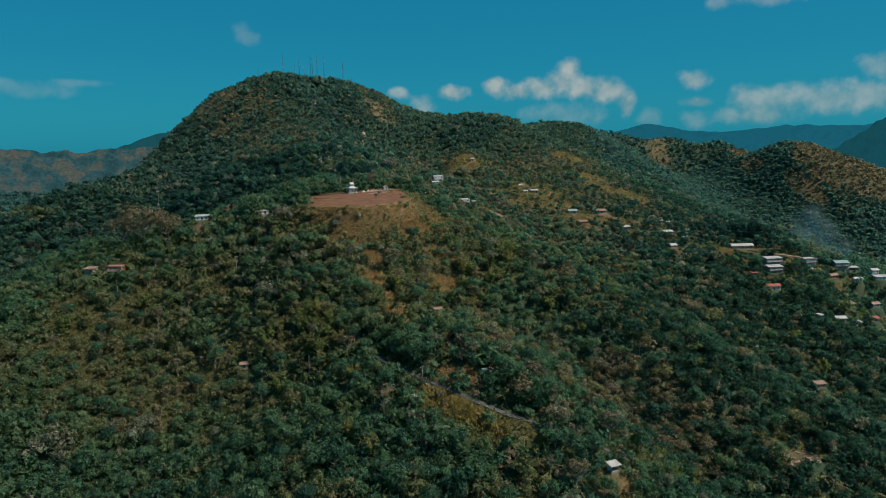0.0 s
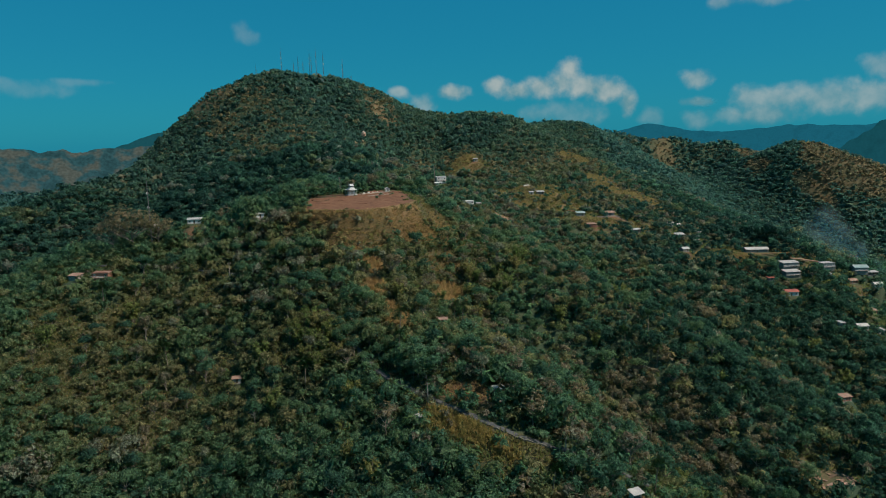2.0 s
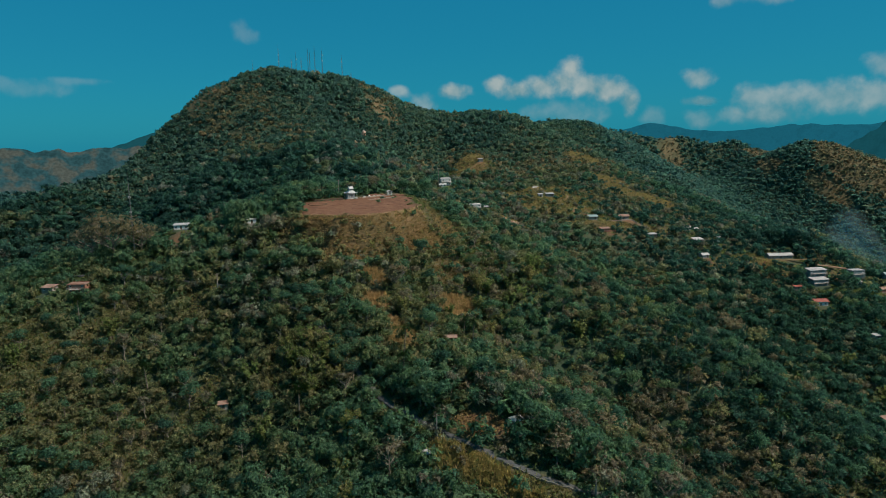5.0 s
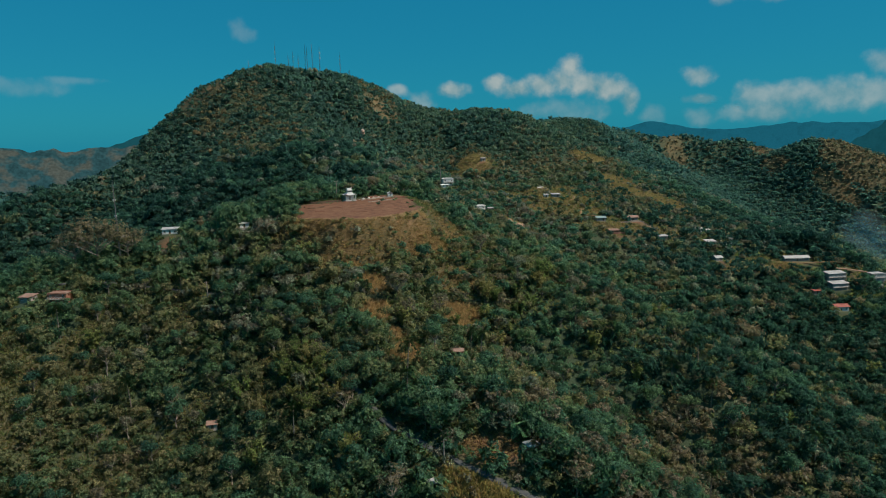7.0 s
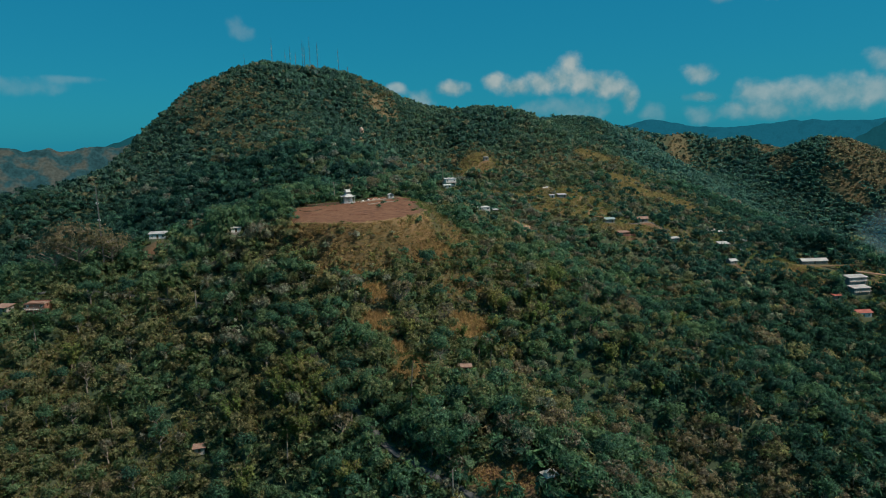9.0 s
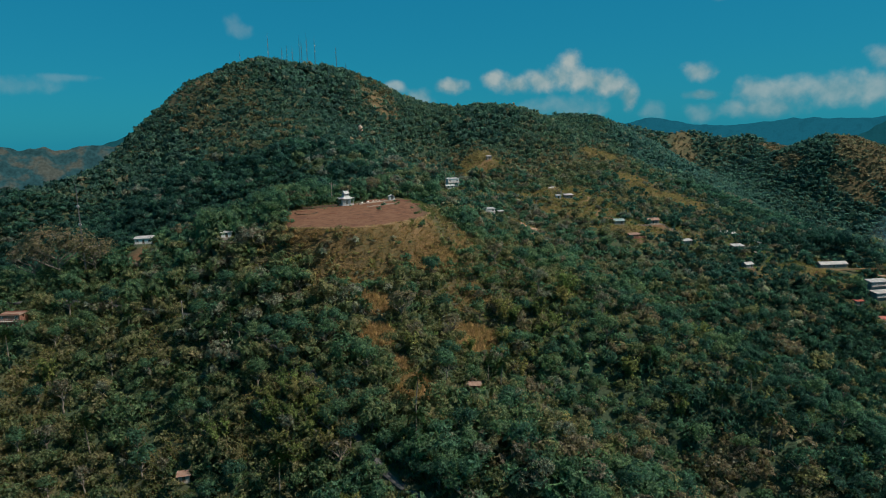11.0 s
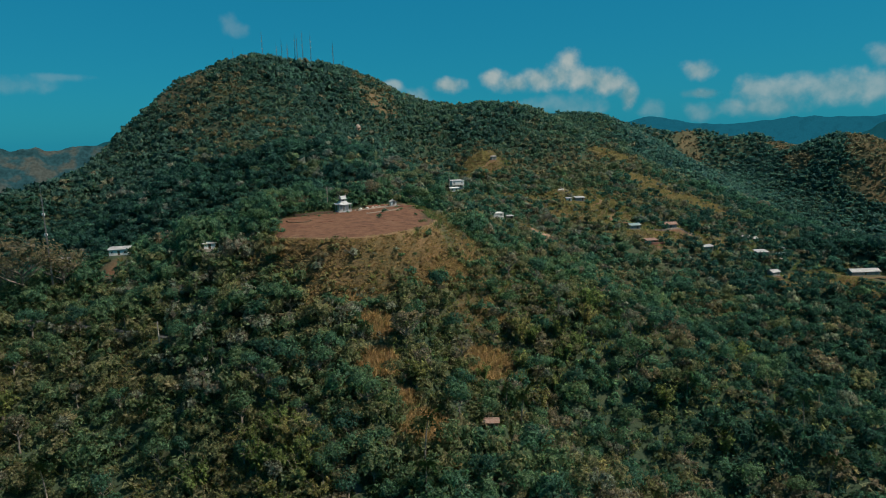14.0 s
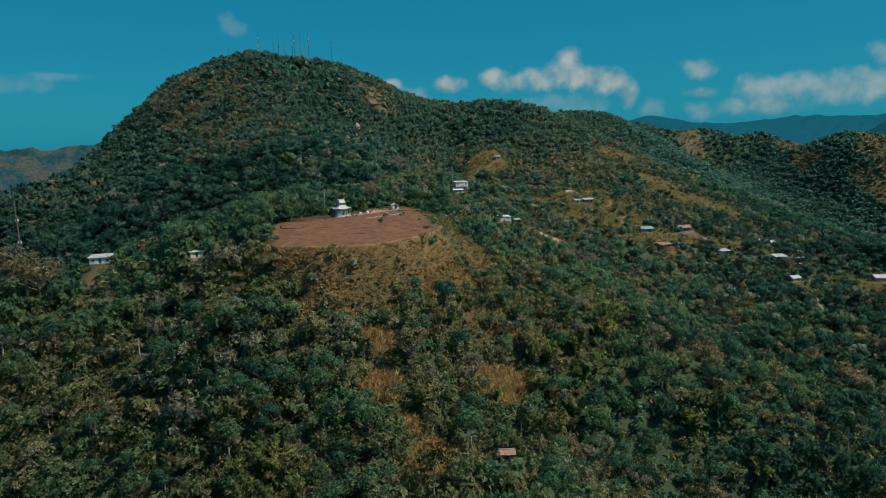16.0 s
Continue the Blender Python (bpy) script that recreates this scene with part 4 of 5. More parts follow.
def rods(*bars, sides=5):
    bm = bmesh.new()
    for bar in bars:
        rod(bm, *bar, sides=sides)
    return bm


def thing(name, m, label, category, group=""):
    ob = new(name)
    ob.empty_display_size = 0.2
    ob.matrix_world = m
    return tagged(ob, label, category, group)


WHITE = plain("white_paint", (0.55, 0.55, 0.53), (0.74, 0.73, 0.70), 0.5)
BLUE = plain("pale_blue_paint", (0.17, 0.21, 0.215), (0.26, 0.30, 0.30), 0.5)
BRICK = plain("reddish_block", (0.26, 0.12, 0.085), (0.36, 0.18, 0.13), 0.7)
# for the road's kerb wall, darker than the other concrete
DARK_CONCRETE = plain("dark_concrete", (0.07, 0.075, 0.06), (0.20, 0.19, 0.16), 0.5, bump=0.4)
CONCRETE = plain("weathered_concrete", (0.22, 0.20, 0.175), (0.36, 0.33, 0.29), 0.4, bump=0.3)
ZINC = plain("pale_sheet_metal", (0.24, 0.24, 0.235), (0.50, 0.49, 0.47), 0.35, 0.6, 0.1)
RUST = plain("rusty_sheet_metal", (0.20, 0.10, 0.065), (0.34, 0.24, 0.19), 0.4, 0.7, 0.1)
RED = plain("red_sheet_metal", (0.24, 0.06, 0.045), (0.33, 0.12, 0.09), 0.4, 0.6, 0.1)
TEAL = plain("blue_green_sheet_metal", (0.15, 0.24, 0.24), (0.28, 0.35, 0.34), 0.35, 0.6, 0.1)
TIMBER = plain("dark_timber", (0.09, 0.06, 0.04), (0.17, 0.12, 0.08), 1.5)
STEEL = plain("dull_steel", (0.16, 0.17, 0.17), (0.26, 0.26, 0.25), 0.6, 0.5, 0.6)
ASPHALT = plain("worn_asphalt", (0.05, 0.055, 0.06), (0.10, 0.105, 0.105), 0.3, 0.97, bump=0.2)
EARTH = plain("trodden_earth", (0.24, 0.15, 0.10), (0.36, 0.24, 0.16), 0.4, 0.95, bump=0.4)
RIM_EARTH = plain("grassy_earth", (0.17, 0.11, 0.058), (0.27, 0.175, 0.095), 0.5, 0.95, bump=0.4)
SCAR = plain("orange_rock", (0.30, 0.19, 0.12), (0.44, 0.31, 0.21), 0.5, 0.9, bump=0.6)
STONE = plain("pale_stone", (0.30, 0.24, 0.19), (0.46, 0.38, 0.31), 0.5, 0.9, bump=0.6)
GLASS, gt, gb = material("dark_window_glass", 0.12)
gb.inputs["Base Color"].default_value = (0.02, 0.03, 0.035, 1)
gb.inputs["Specular IOR Level"].default_value = 0.5
PAINTS = {"white": (WHITE, "white-painted"), "blue": (BLUE, "pale blue"), "brick": (BRICK, "bare reddish block"), "concrete": (CONCRETE, "grey concrete")}
SHEETS = {"bright": (WHITE, "white-painted"), "zinc": (ZINC, "pale sheet-metal"), "rust": (RUST, "rusty sheet-metal"), "red": (RED, "red sheet-metal"), "teal": (TEAL, "blue-green sheet-metal")}


# ---- roads ----
def road(name, half, line, levels, mat, label):
    """A paved strip with a crown and thickness, laid along its course."""
    along = np.gradient(line, axis=0)
    along /= np.linalg.norm(along, axis=1)[:, None]
    side = np.stack([along[:, 1], -along[:, 0]], 1)
    n = len(line)
    rows = []
    for off, up in ((-1, -0.5), (-1, 0.14), (-0.5, 0.20), (0, 0.22), (0.5, 0.20), (1, 0.14), (1, -0.5)):
        ragged = 1 + (0.35 if half < 1.5 else 0.1) * wander(line[:, 0] + 40 * off, line[:, 1], 3.5, 51)
        p = line + side * (off * half * ragged)[:, None]
        rows.append(np.column_stack([p, levels + up]))
    v = np.concatenate(rows)
    k = (np.arange(6)[:, None] * n + np.arange(n - 1)).ravel()
    ob = mesh_object(name, v, np.stack([k, k + n, k + n + 1, k + 1], 1), mat)
    return tagged(ob, label, "road", kind="structure")


road("road_main", ROADS[0][0], ROADS[0][1], ROAD_LEVELS[0], ASPHALT, "narrow grey asphalt road winding through the trees")
for (half, line), z in zip(ROADS[1:], ROAD_LEVELS[1:]):
    rim = line[0][0] < -40
    road("footpath" if rim else "dirt_track", half, line, z, RIM_EARTH if rim or half < 1.0 else EARTH, "trodden path of brown earth round the terrace" if rim else "pale dirt track on the hillside")


# ---- houses ----
def wall_side(parent, mat, length, high, gaps, m, label=""):
    """A wall 0.2 m thick along x with openings (x0, x1, z0, z1) right through it."""
    spans, x = [], 0.0
    columns = sorted({(g[0], g[1]) for g in gaps})
    for a, b in columns:
        if a > x:
            spans.append((x, a, 0, 0.2, 0, high))
        z = 0.0
        for g in sorted(g for g in gaps if g[0] == a):
            if g[2] > z:
                spans.append((a, b, 0, 0.2, z, g[2]))
            z = g[3]
        if z < high:
            spans.append((a, b, 0, 0.2, z, high))
        x = b
    spans.append((x, length, 0, 0.2, 0, high))
    ob = part("wall", boxes(*spans), mat, parent, label)
    ob.matrix_local = m
    return ob


def window_part(parent, a, b, z0, z1, m):
    f = part("window", boxes((a, b, 0.02, 0.1, z0, z0 + 0.09), (a, b, 0.02, 0.1, z1 - 0.09, z1), (a, a + 0.09, 0.02, 0.1, z0 + 0.09, z1 - 0.09),
                             (b - 0.09, b, 0.02, 0.1, z0 + 0.09, z1 - 0.09), ((a + b) / 2 - 0.04, (a + b) / 2 + 0.04, 0.03, 0.09, z0 + 0.09, z1 - 0.09)), WHITE, parent)
    f.matrix_local = m
    part("pane", boxes((a + 0.09, b - 0.09, 0.11, 0.13, z0 + 0.09, z1 - 0.09)), GLASS, f)
    part("sill", boxes((a - 0.1, b + 0.1, -0.12, 0.02, z0 - 0.08, z0 - 0.004)), CONCRETE, f)
    return f


def roof_slab(kind, w, d, h, over, seed):
    """Roofing with thickness, ribs and a ragged eave."""
    r = random.Random(seed)
    bm = bmesh.new()
    rise = (0.26 if kind == "gable" else 0.16 if kind == "mono" else 0.015) * d
    n = max(4, int(w / 0.9))
    xs = [-w / 2 - over + (w + 2 * over) * k / n for k in range(n + 1)]
    if kind == "gable":
        lines = [(-d / 2 - over, h - rise * over / (d / 2) * 0.5), (0, h + rise), (d / 2 + over, h - rise * over / (d / 2) * 0.5)]
    else:
        lines = [(-d / 2 - over, h + 0.06), (d / 2 + over, h + 0.06 + rise)]
    top, low = [], []
    for y, z in lines:
        ragged = [r.uniform(-0.12, 0.12) if abs(y) > 0.01 else 0 for _ in xs]
        top.append([bm.verts.new((x, y + g, z + 0.10 + 0.02 * (k % 2))) for k, (x, g) in enumerate(zip(xs, ragged))])
        low.append([bm.verts.new((x, y + g, z + 0.02 * (k % 2))) for k, (x, g) in enumerate(zip(xs, ragged))])
    for a in range(len(lines) - 1):
        for k in range(n):
            bm.faces.new((top[a][k], top[a][k + 1], top[a + 1][k + 1], top[a + 1][k]))
            bm.faces.new((low[a][k], low[a + 1][k], low[a + 1][k + 1], low[a][k + 1]))
        for k in (0, n):
            bm.faces.new((top[a][k], top[a + 1][k], low[a + 1][k], low[a][k]))
    for a in (0, len(lines) - 1):
        for k in range(n):
            bm.faces.new((top[a][k], top[a][k + 1], low[a][k + 1], low[a][k]))
    return bm, rise


def house(kind, x, y, z, w, d, h, turn, roof, walls, sheet_kind, seed):
    mat, paint = PAINTS[walls]
    cover, covering = SHEETS[sheet_kind]
    storeys = 2 if h > 4.2 else 1
    words = {"villa": "two-storey house", "cottage": "small house", "shed": "small outbuilding", "lean_to": "open lean-to shelter", "long_hall": "long low building"}[kind]
    shape = {"flat": "flat", "mono": "single-pitch", "gable": "gabled"}[roof]
    house_thing = thing(kind, pose(x, y, z, 0, 0, turn), f"{paint} {words} with a {shape} {covering} roof", "shed" if kind in ("shed", "lean_to") else "house", "houses on the hillside")
    if kind == "lean_to":
        for px in (-w / 2 + 0.2, w / 2 - 0.2):
            part("post", boxes((px - 0.08, px + 0.08, -d / 2, -d / 2 + 0.16, -0.5, h + 0.06)), TIMBER, house_thing)
    tall = h / storeys
    front, back = [], []
    count = max(1, int(w / 2.6))
    for floor in range(storeys):
        for k in range(count):
            c = w * (k + 0.5) / count
            if floor == 0 and k == count // 2:
                front.append((c - 0.5, c + 0.5, 0.08, 2.0))
            else:
                front.append((c - 0.55, c + 0.55, floor * tall + 0.9, floor * tall + 1.95))
            if k % 2 == 0:
                back.append((c - 0.5, c + 0.5, floor * tall + 0.9, floor * tall + 1.9))
    at = pose(-w / 2, -d / 2, 0)
    part("foundation", boxes((-w / 2 - 0.1, w / 2 + 0.1, -d / 2 - 0.1, d / 2 + 0.1, -1.4, 0.06)), CONCRETE, house_thing)
    if kind != "lean_to":
        wall_side(house_thing, mat, w, h, front, at)
        for g in front:
            if g[3] == 2.0 and g[2] < 0.1:
                door = part("door", boxes((g[0], g[1], 0.05, 0.11, 0.08, 2.0)), TIMBER, house_thing)
                door.matrix_local = at
                part("door_handle", boxes((g[1] - 0.16, g[1] - 0.1, 0.0, 0.05, 0.98, 1.06)), STEEL, door)
            else:
                window_part(house_thing, *g, at)
    wall_side(house_thing, mat, w, h, back, pose(w / 2, d / 2, 0, 0, 0, 180))
    for sx, a in ((-1, -90), (1, 90)):
        gaps = [(d / 2 - 0.8, d / 2 + 0.4, f * tall + 0.9, f * tall + 1.9) for f in range(storeys)] if d > 3.8 else []
        m = pose(-w / 2, d / 2 - 0.2, 0, 0, 0, -90) if sx < 0 else pose(w / 2, -d / 2 + 0.2, 0, 0, 0, 90)
        wall_side(house_thing, mat, d - 0.4, h, [(g[0] - 0.2, g[1] - 0.2, g[2], g[3]) for g in gaps], m)
    bm, rise = roof_slab(roof, w, d, h, 0.55 if roof != "flat" else 0.35, seed)
    top = part("roof", bm, cover, house_thing)
    if roof == "gable":
        part("ridge_cap", boxes((-w / 2 - 0.5, w / 2 + 0.5, -0.2, 0.2, h + rise + 0.1, h + rise + 0.17)), cover, top)
        for sx in (-1, 1):
            bm = bmesh.new()
            for xx in (sx * (w / 2 - 0.2), sx * (w / 2 - 0.004)):
                bm.faces.new([bm.verts.new(p) for p in ((xx, -d / 2, h), (xx, d / 2, h), (xx, 0, h + rise))])
            part("gable_end", bm, mat, house_thing)
    if storeys == 2:
        slab = part("balcony", boxes((-w / 2, w / 2, -d / 2 - 1.3, -d / 2 - 0.004, tall - 0.16, tall)), CONCRETE, house_thing)
        part("railing", boxes((-w / 2, w / 2, -d / 2 - 1.3, -d / 2 - 1.22, tall + 0.75, tall + 0.85), *[(-w / 2 + w * k / 12 - 0.03, -w / 2 + w * k / 12 + 0.03, -d / 2 - 1.29, -d / 2 - 1.23, tall, tall + 0.75) for k in range(13)]), WHITE, slab)
        for k in range(3):
            px = -w / 2 + 0.2 + (w - 0.4) * k / 2
            part("post", boxes((px - 0.1, px + 0.1, -d / 2 - 1.28, -d / 2 - 1.08, -0.6, tall - 0.16)), CONCRETE, slab)
        if roof == "flat":
            for py in (-d / 2, d / 2 - 0.15):
                part("parapet", boxes((-w / 2, w / 2, py, py + 0.15, h + 0.17, h + 0.55)), mat, house_thing)
    return house_thing


for k, h in enumerate(HOUSES):
    house(*h[:4], h[4] * 0.88, h[5] * 0.88, *h[6:], k)


# ---- the white pavilion and what stands on the terrace ----
def prism(bm, outline, y0, y1):
    """A solid between two upright planes: x and z of its outline."""
    a, b = [[bm.verts.new((x, y, z)) for x, z in outline] for y in (y0, y1)]
    n = len(a)
    for k in range(n):
        bm.faces.new((a[k], a[(k + 1) % n], b[(k + 1) % n], b[k]))
    bm.faces.new(a[::-1])
    bm.faces.new(b)
    bmesh.ops.recalc_face_normals(bm, faces=bm.faces)
    return bm


def gable(bm, w, d, z0, z1, thick):
    """A pitched roof of one thickness, its ridge running along y."""
    return prism(bm, ((-w / 2, z0), (0, z1), (w / 2, z0), (w / 2, z0 + thick), (0, z1 + thick), (-w / 2, z0 + thick)), -d / 2, d / 2)


def swept_roof(stages, thick=0.14):
    """A hipped roof that curves inwards: width, depth, height and corner lift of each stage, from the eave up."""
    bm = bmesh.new()
    skins = []
    for lift in (0.0, thick):
        rings = []
        for w, d, z, corner in stages:
            ring = []
            for k in range(16):
                side, f = k // 4, (k % 4) / 4
                c = [(-1, -1), (1, -1), (1, 1), (-1, 1)]
                p = [c[side][i] * (1 - f) + c[(side + 1) % 4][i] * f for i in (0, 1)]
                ring.append(bm.verts.new((p[0] * w / 2, p[1] * d / 2, z + lift + corner * abs(1 - 2 * f) ** 2.5 * (1 if f != 0.5 else 0))))
            rings.append(ring)
        for a, b in zip(rings, rings[1:]):
            for k in range(16):
                bm.faces.new((a[k], a[(k + 1) % 16], b[(k + 1) % 16], b[k]))
        bm.faces.new(rings[-1])
        skins.append(rings[0])
    for k in range(16):
        bm.faces.new((skins[0][k], skins[0][(k + 1) % 16], skins[1][(k + 1) % 16], skins[1][k]))
    return bm


LIMEWASH = plain("weathered_limewash", (0.36, 0.37, 0.37), (0.56, 0.56, 0.54), 0.7, 0.8)
pav = thing("pavilion", pose(-5.0, 436, float(height(-5.0, 436)), 0, 0, 24) @ Matrix.Diagonal((0.80, 0.83, 1.0, 1)), "small white pavilion with columns and a tiered curved roof", "pavilion")
part("plinth", boxes((-4.0, 4.0, -3.4, 3.4, -0.8, 0.35), (-1.4, 1.4, -4.2, -3.4, -0.8, 0.18)), LIMEWASH, pav)
part("wall", boxes((-2.6, -0.6, -1.4, -1.2, 0.35, 3.1), (0.6, 2.6, -1.4, -1.2, 0.35, 3.1), (-0.6, 0.6, -1.4, -1.2, 2.4, 3.1), (-2.6, 2.6, 2.0, 2.2, 0.35, 3.1), (-2.6, -2.4, -1.2, 2.0, 0.35, 3.1), (2.4, 2.6, -1.2, 2.0, 0.35, 3.1)), LIMEWASH, pav)
part("door", boxes((-0.6, 0.6, -1.34, -1.26, 0.35, 2.4)), TIMBER, pav)
for px in (-3.5, -1.9, -0.75, 0.75, 1.9, 3.5):
    for py in (-3.0, 3.0):
        c = part("column", rods(((px, py, 0.35), (px, py, 3.1), 0.19, 0.16), sides=8), LIMEWASH, pav)
        part("capital", boxes((px - 0.27, px + 0.27, py - 0.27, py + 0.27, 2.92, 3.1)), LIMEWASH, c)
part("roof", swept_roof(((8.4, 7.4, 3.2, 0.55), (6.6, 5.6, 3.5, 0.15), (4.8, 4.0, 4.0, 0.0), (3.3, 2.8, 4.7, 0.0))), LIMEWASH, pav, "white curved lower roof with lifted corners")
part("lantern", boxes((-1.5, 1.5, -1.2, 1.2, 4.5, 5.9)), LIMEWASH, pav)
for px in (-0.9, 0.0, 0.9):
    part("vent", boxes((px - 0.25, px + 0.25, -1.24, -1.204, 5.0, 5.6)), GLASS, pav)
upper = part("upper_roof", swept_roof(((3.9, 3.6, 5.75, 0.25), (3.4, 2.4, 6.1, 0.05), (3.2, 1.2, 6.6, 0.0), (3.4, 0.3, 7.05, 0.0))), LIMEWASH, pav, "white curved upper roof")
for sx in (-1, 1):
    part("finial", rods(((sx * 1.5, 0, 7.1), (sx * 1.9, 0, 7.35), 0.24, 0.17), ((sx * 1.9, 0, 7.35), (sx * 2.05, 0, 7.8), 0.17, 0.05), sides=6), LIMEWASH, upper)
for sx in (-3.9, 1.5):
    part("balustrade", boxes((sx, sx + 2.4, -3.3, -3.18, 1.0, 1.12), *[(sx + 0.1 + 0.4 * k, sx + 0.22 + 0.4 * k, -3.28, -3.2, 0.35, 1.0) for k in range(6)]), LIMEWASH, pav)

kio = thing("kiosk", pose(18.7, 445, float(height(18.7, 445)), 0, 0, 12), "small white kiosk with a pitched roof beside the terrace", "kiosk")
part("wall", boxes((-1.4, -0.5, -1.2, -1.05, -0.5, 2.3), (0.5, 1.4, -1.2, -1.05, -0.5, 2.3), (-0.5, 0.5, -1.2, -1.05, -0.5, 0.9), (-1.4, 1.4, 1.05, 1.2, -0.5, 2.3), (-1.4, -1.25, -1.05, 1.05, -0.5, 2.3), (1.25, 1.4, -1.05, 1.05, -0.5, 2.3)), WHITE, kio)
part("roof", gable(bmesh.new(), 3.4, 3.2, 2.15, 2.95, 0.1), LIMEWASH, kio, "pale pitched sheet roof")
for sy in (-1.12, 1.12):
    part("gable_end", prism(bmesh.new(), ((-1.4, 2.3), (1.4, 2.3), (0.0, 2.93)), sy - 0.07, sy + 0.07), LIMEWASH, kio)
part("counter", boxes((-0.6, 0.6, -1.45, -1.2, 0.9, 0.98)), TIMBER, kio)


def lumpy(bm, at, r, seed, squash=0.8, detail=2):
    """An uneven boulder or bush body."""
    g = bmesh.ops.create_icosphere(bm, subdivisions=detail, radius=1.0)
    for v in g["verts"]:
        n = noise.noise(v.co * 1.7 + Vector((seed * 3.1, seed, 0))) * 0.45 + noise.noise(v.co * 4 + Vector((seed, 0, seed))) * 0.2
        v.co = Vector(at) + Vector((v.co.x, v.co.y, v.co.z * squash)) * r * (1 + n)
    return bm


def stone(x, y, r, seed, mat, label):
    m = thing("boulder", pose(x, y, float(height(x, y)), 0, 0, seed * 40), label, "rock", "rocks")
    part("stone", lumpy(bmesh.new(), (0, 0, 0.35 * r), r, seed), mat, m)


stone(3.1, 438.5, 0.7, 3, WHITE, "whitewashed boulder beside the pavilion")
for k, (x, y, size) in enumerate(((8.9, 440.6, 0.8), (10.4, 441.8, 0.6), (12.1, 442.4, 0.7), (0.6, 435.6, 0.5), (14.6, 438, 0.5))):
    stone(x, y, size, 50 + k, STONE, "pale rock lying on the red terrace")
stone(51.5, 249.5, 1.2, 5, STONE, "pale rock among dry bushes above the road")
stone(53.4, 250.2, 0.9, 6, STONE, "pale rock among dry bushes above the road")
stone(6.2, 439, 0.8, 4, WHITE, "whitewashed boulder beside the pavilion")
for k in range(22):
    stone(112 + 6.2 * math.sin(k * 2.4) * math.sqrt((k + 1) / 22), 510 + 8.0 * math.cos(k * 2.4) * math.sqrt((k + 1) / 22), 1.1 + 0.5 * (k % 4), 10 + k, SCAR, "pale orange rock on a bare eroded scar")


RED_EARTH = plain("red_earth", (0.12, 0.058, 0.038), (0.21, 0.105, 0.068), 0.8, 0.95, bump=0.6)


def mound(x, y, r, long, tall, turn, seed):
    """A heap of pushed-up soil, half sunk in the terrace."""
    m = thing("earth_mound", pose(x, y, float(height(x, y)) - 0.15 * tall, 0, 0, turn), "heap of loose reddish earth on the terrace", "mound", "earth mounds")
    bm = lumpy(bmesh.new(), (0, 0, 0), 1.0, seed, 1.0, 3)
    for v in bm.verts:
        v.co = Vector((v.co.x * long, v.co.y * r, max(v.co.z, -0.4) * tall))
    part("soil", bm, RED_EARTH, m)


for k, (x, y, r, long, tall, turn) in enumerate(((8.7, 443, 1.6, 4.5, 1.3, 14), (14.4, 444.5, 1.3, 3.0, 1.0, 20), (25, 442, 1.5, 5.0, 0.8, -12), (29.9, 432, 1.2, 4.0, 0.7, -55), (3, 436, 0.9, 3.6, 0.35, 8), (-7, 431, 0.8, 3.0, 0.3, 4), (-24, 432, 1.2, 2.8, 0.6, 10), (-27, 421, 0.9, 3.6, 0.4, -6), (12, 424, 0.7, 2.4, 0.28, 20), (-12, 412, 0.8, 3.5, 0.28, 3), (18, 408, 0.8, 3.0, 0.3, 12), (0, 398, 0.9, 4.2, 0.3, -4), (-20, 402, 0.8, 3.2, 0.35, 6))):
    mound(x, y, r, long, tall, turn, 70 + k)


def low_wall(name, line, tall, thick, mat, label, category="wall", piers=True):
    line = bend(line, 1.5)
    m = thing(name, pose(line[0][0], line[0][1], float(height(*line[0]))), label, category)
    along = np.gradient(line, axis=0)
    along /= np.linalg.norm(along, axis=1)[:, None]
    bm = bmesh.new()
    rings = []
    for p, a in zip(line, along):
        z = float(height(p[0], p[1])) - m.location.z
        s = np.array([a[1], -a[0]]) * thick / 2
        q = p - line[0]
        rings.append([bm.verts.new((q[0] + k * s[0], q[1] + k * s[1], z + u)) for k, u in ((-1, -0.5), (1, -0.5), (1, tall), (-1, tall))])
    for a, b in zip(rings, rings[1:]):
        for k in range(4):
            bm.faces.new((a[k], a[(k + 1) % 4], b[(k + 1) % 4], b[k]))
    bm.faces.new(rings[0])
    bm.faces.new(rings[-1])
    part("masonry", bm, mat, m)
    for p in line[::3] if piers else ():
        z = float(height(p[0], p[1])) - m.location.z
        q = p - line[0]
        part("pier", boxes((q[0] - 0.3, q[0] + 0.3, q[1] - 0.3, q[1] + 0.3, z - 0.4, z + tall + 0.25)), mat, m)
    return m


low_wall("retaining_wall", [(-29.9, 429), (-24.1, 427), (-15.4, 429.5), (-9.6, 430.5)], 1.1, 0.5, TIMBER, "dark curved retaining wall on the earth terrace")
low_wall("stone_edging", [(-28.9, 416), (-26, 413), (-20.2, 413.5), (-18.3, 417)], 0.4, 0.5, TIMBER, "curved low dark edging set in the bare soil")
low_wall("stone_edging", [(1.9, 435), (7.7, 438), (13.5, 442), (23.1, 444)], 0.5, 0.6, STONE, "low stone step across the bare soil")
low_wall("stone_edging", [(5.8, 427), (12.5, 430), (21.2, 435)], 0.35, 0.5, STONE, "low stone step across the bare soil")
low_wall("garden_wall", [(156, 609), (160, 612), (166, 613)], 0.9, 0.3, WHITE, "pale low garden wall above the slope")
low_wall("terrace_wall", [(186, 529), (194, 526.5), (203, 528.5)], 1.4, 0.5, BRICK, "reddish retaining wall below a small house")
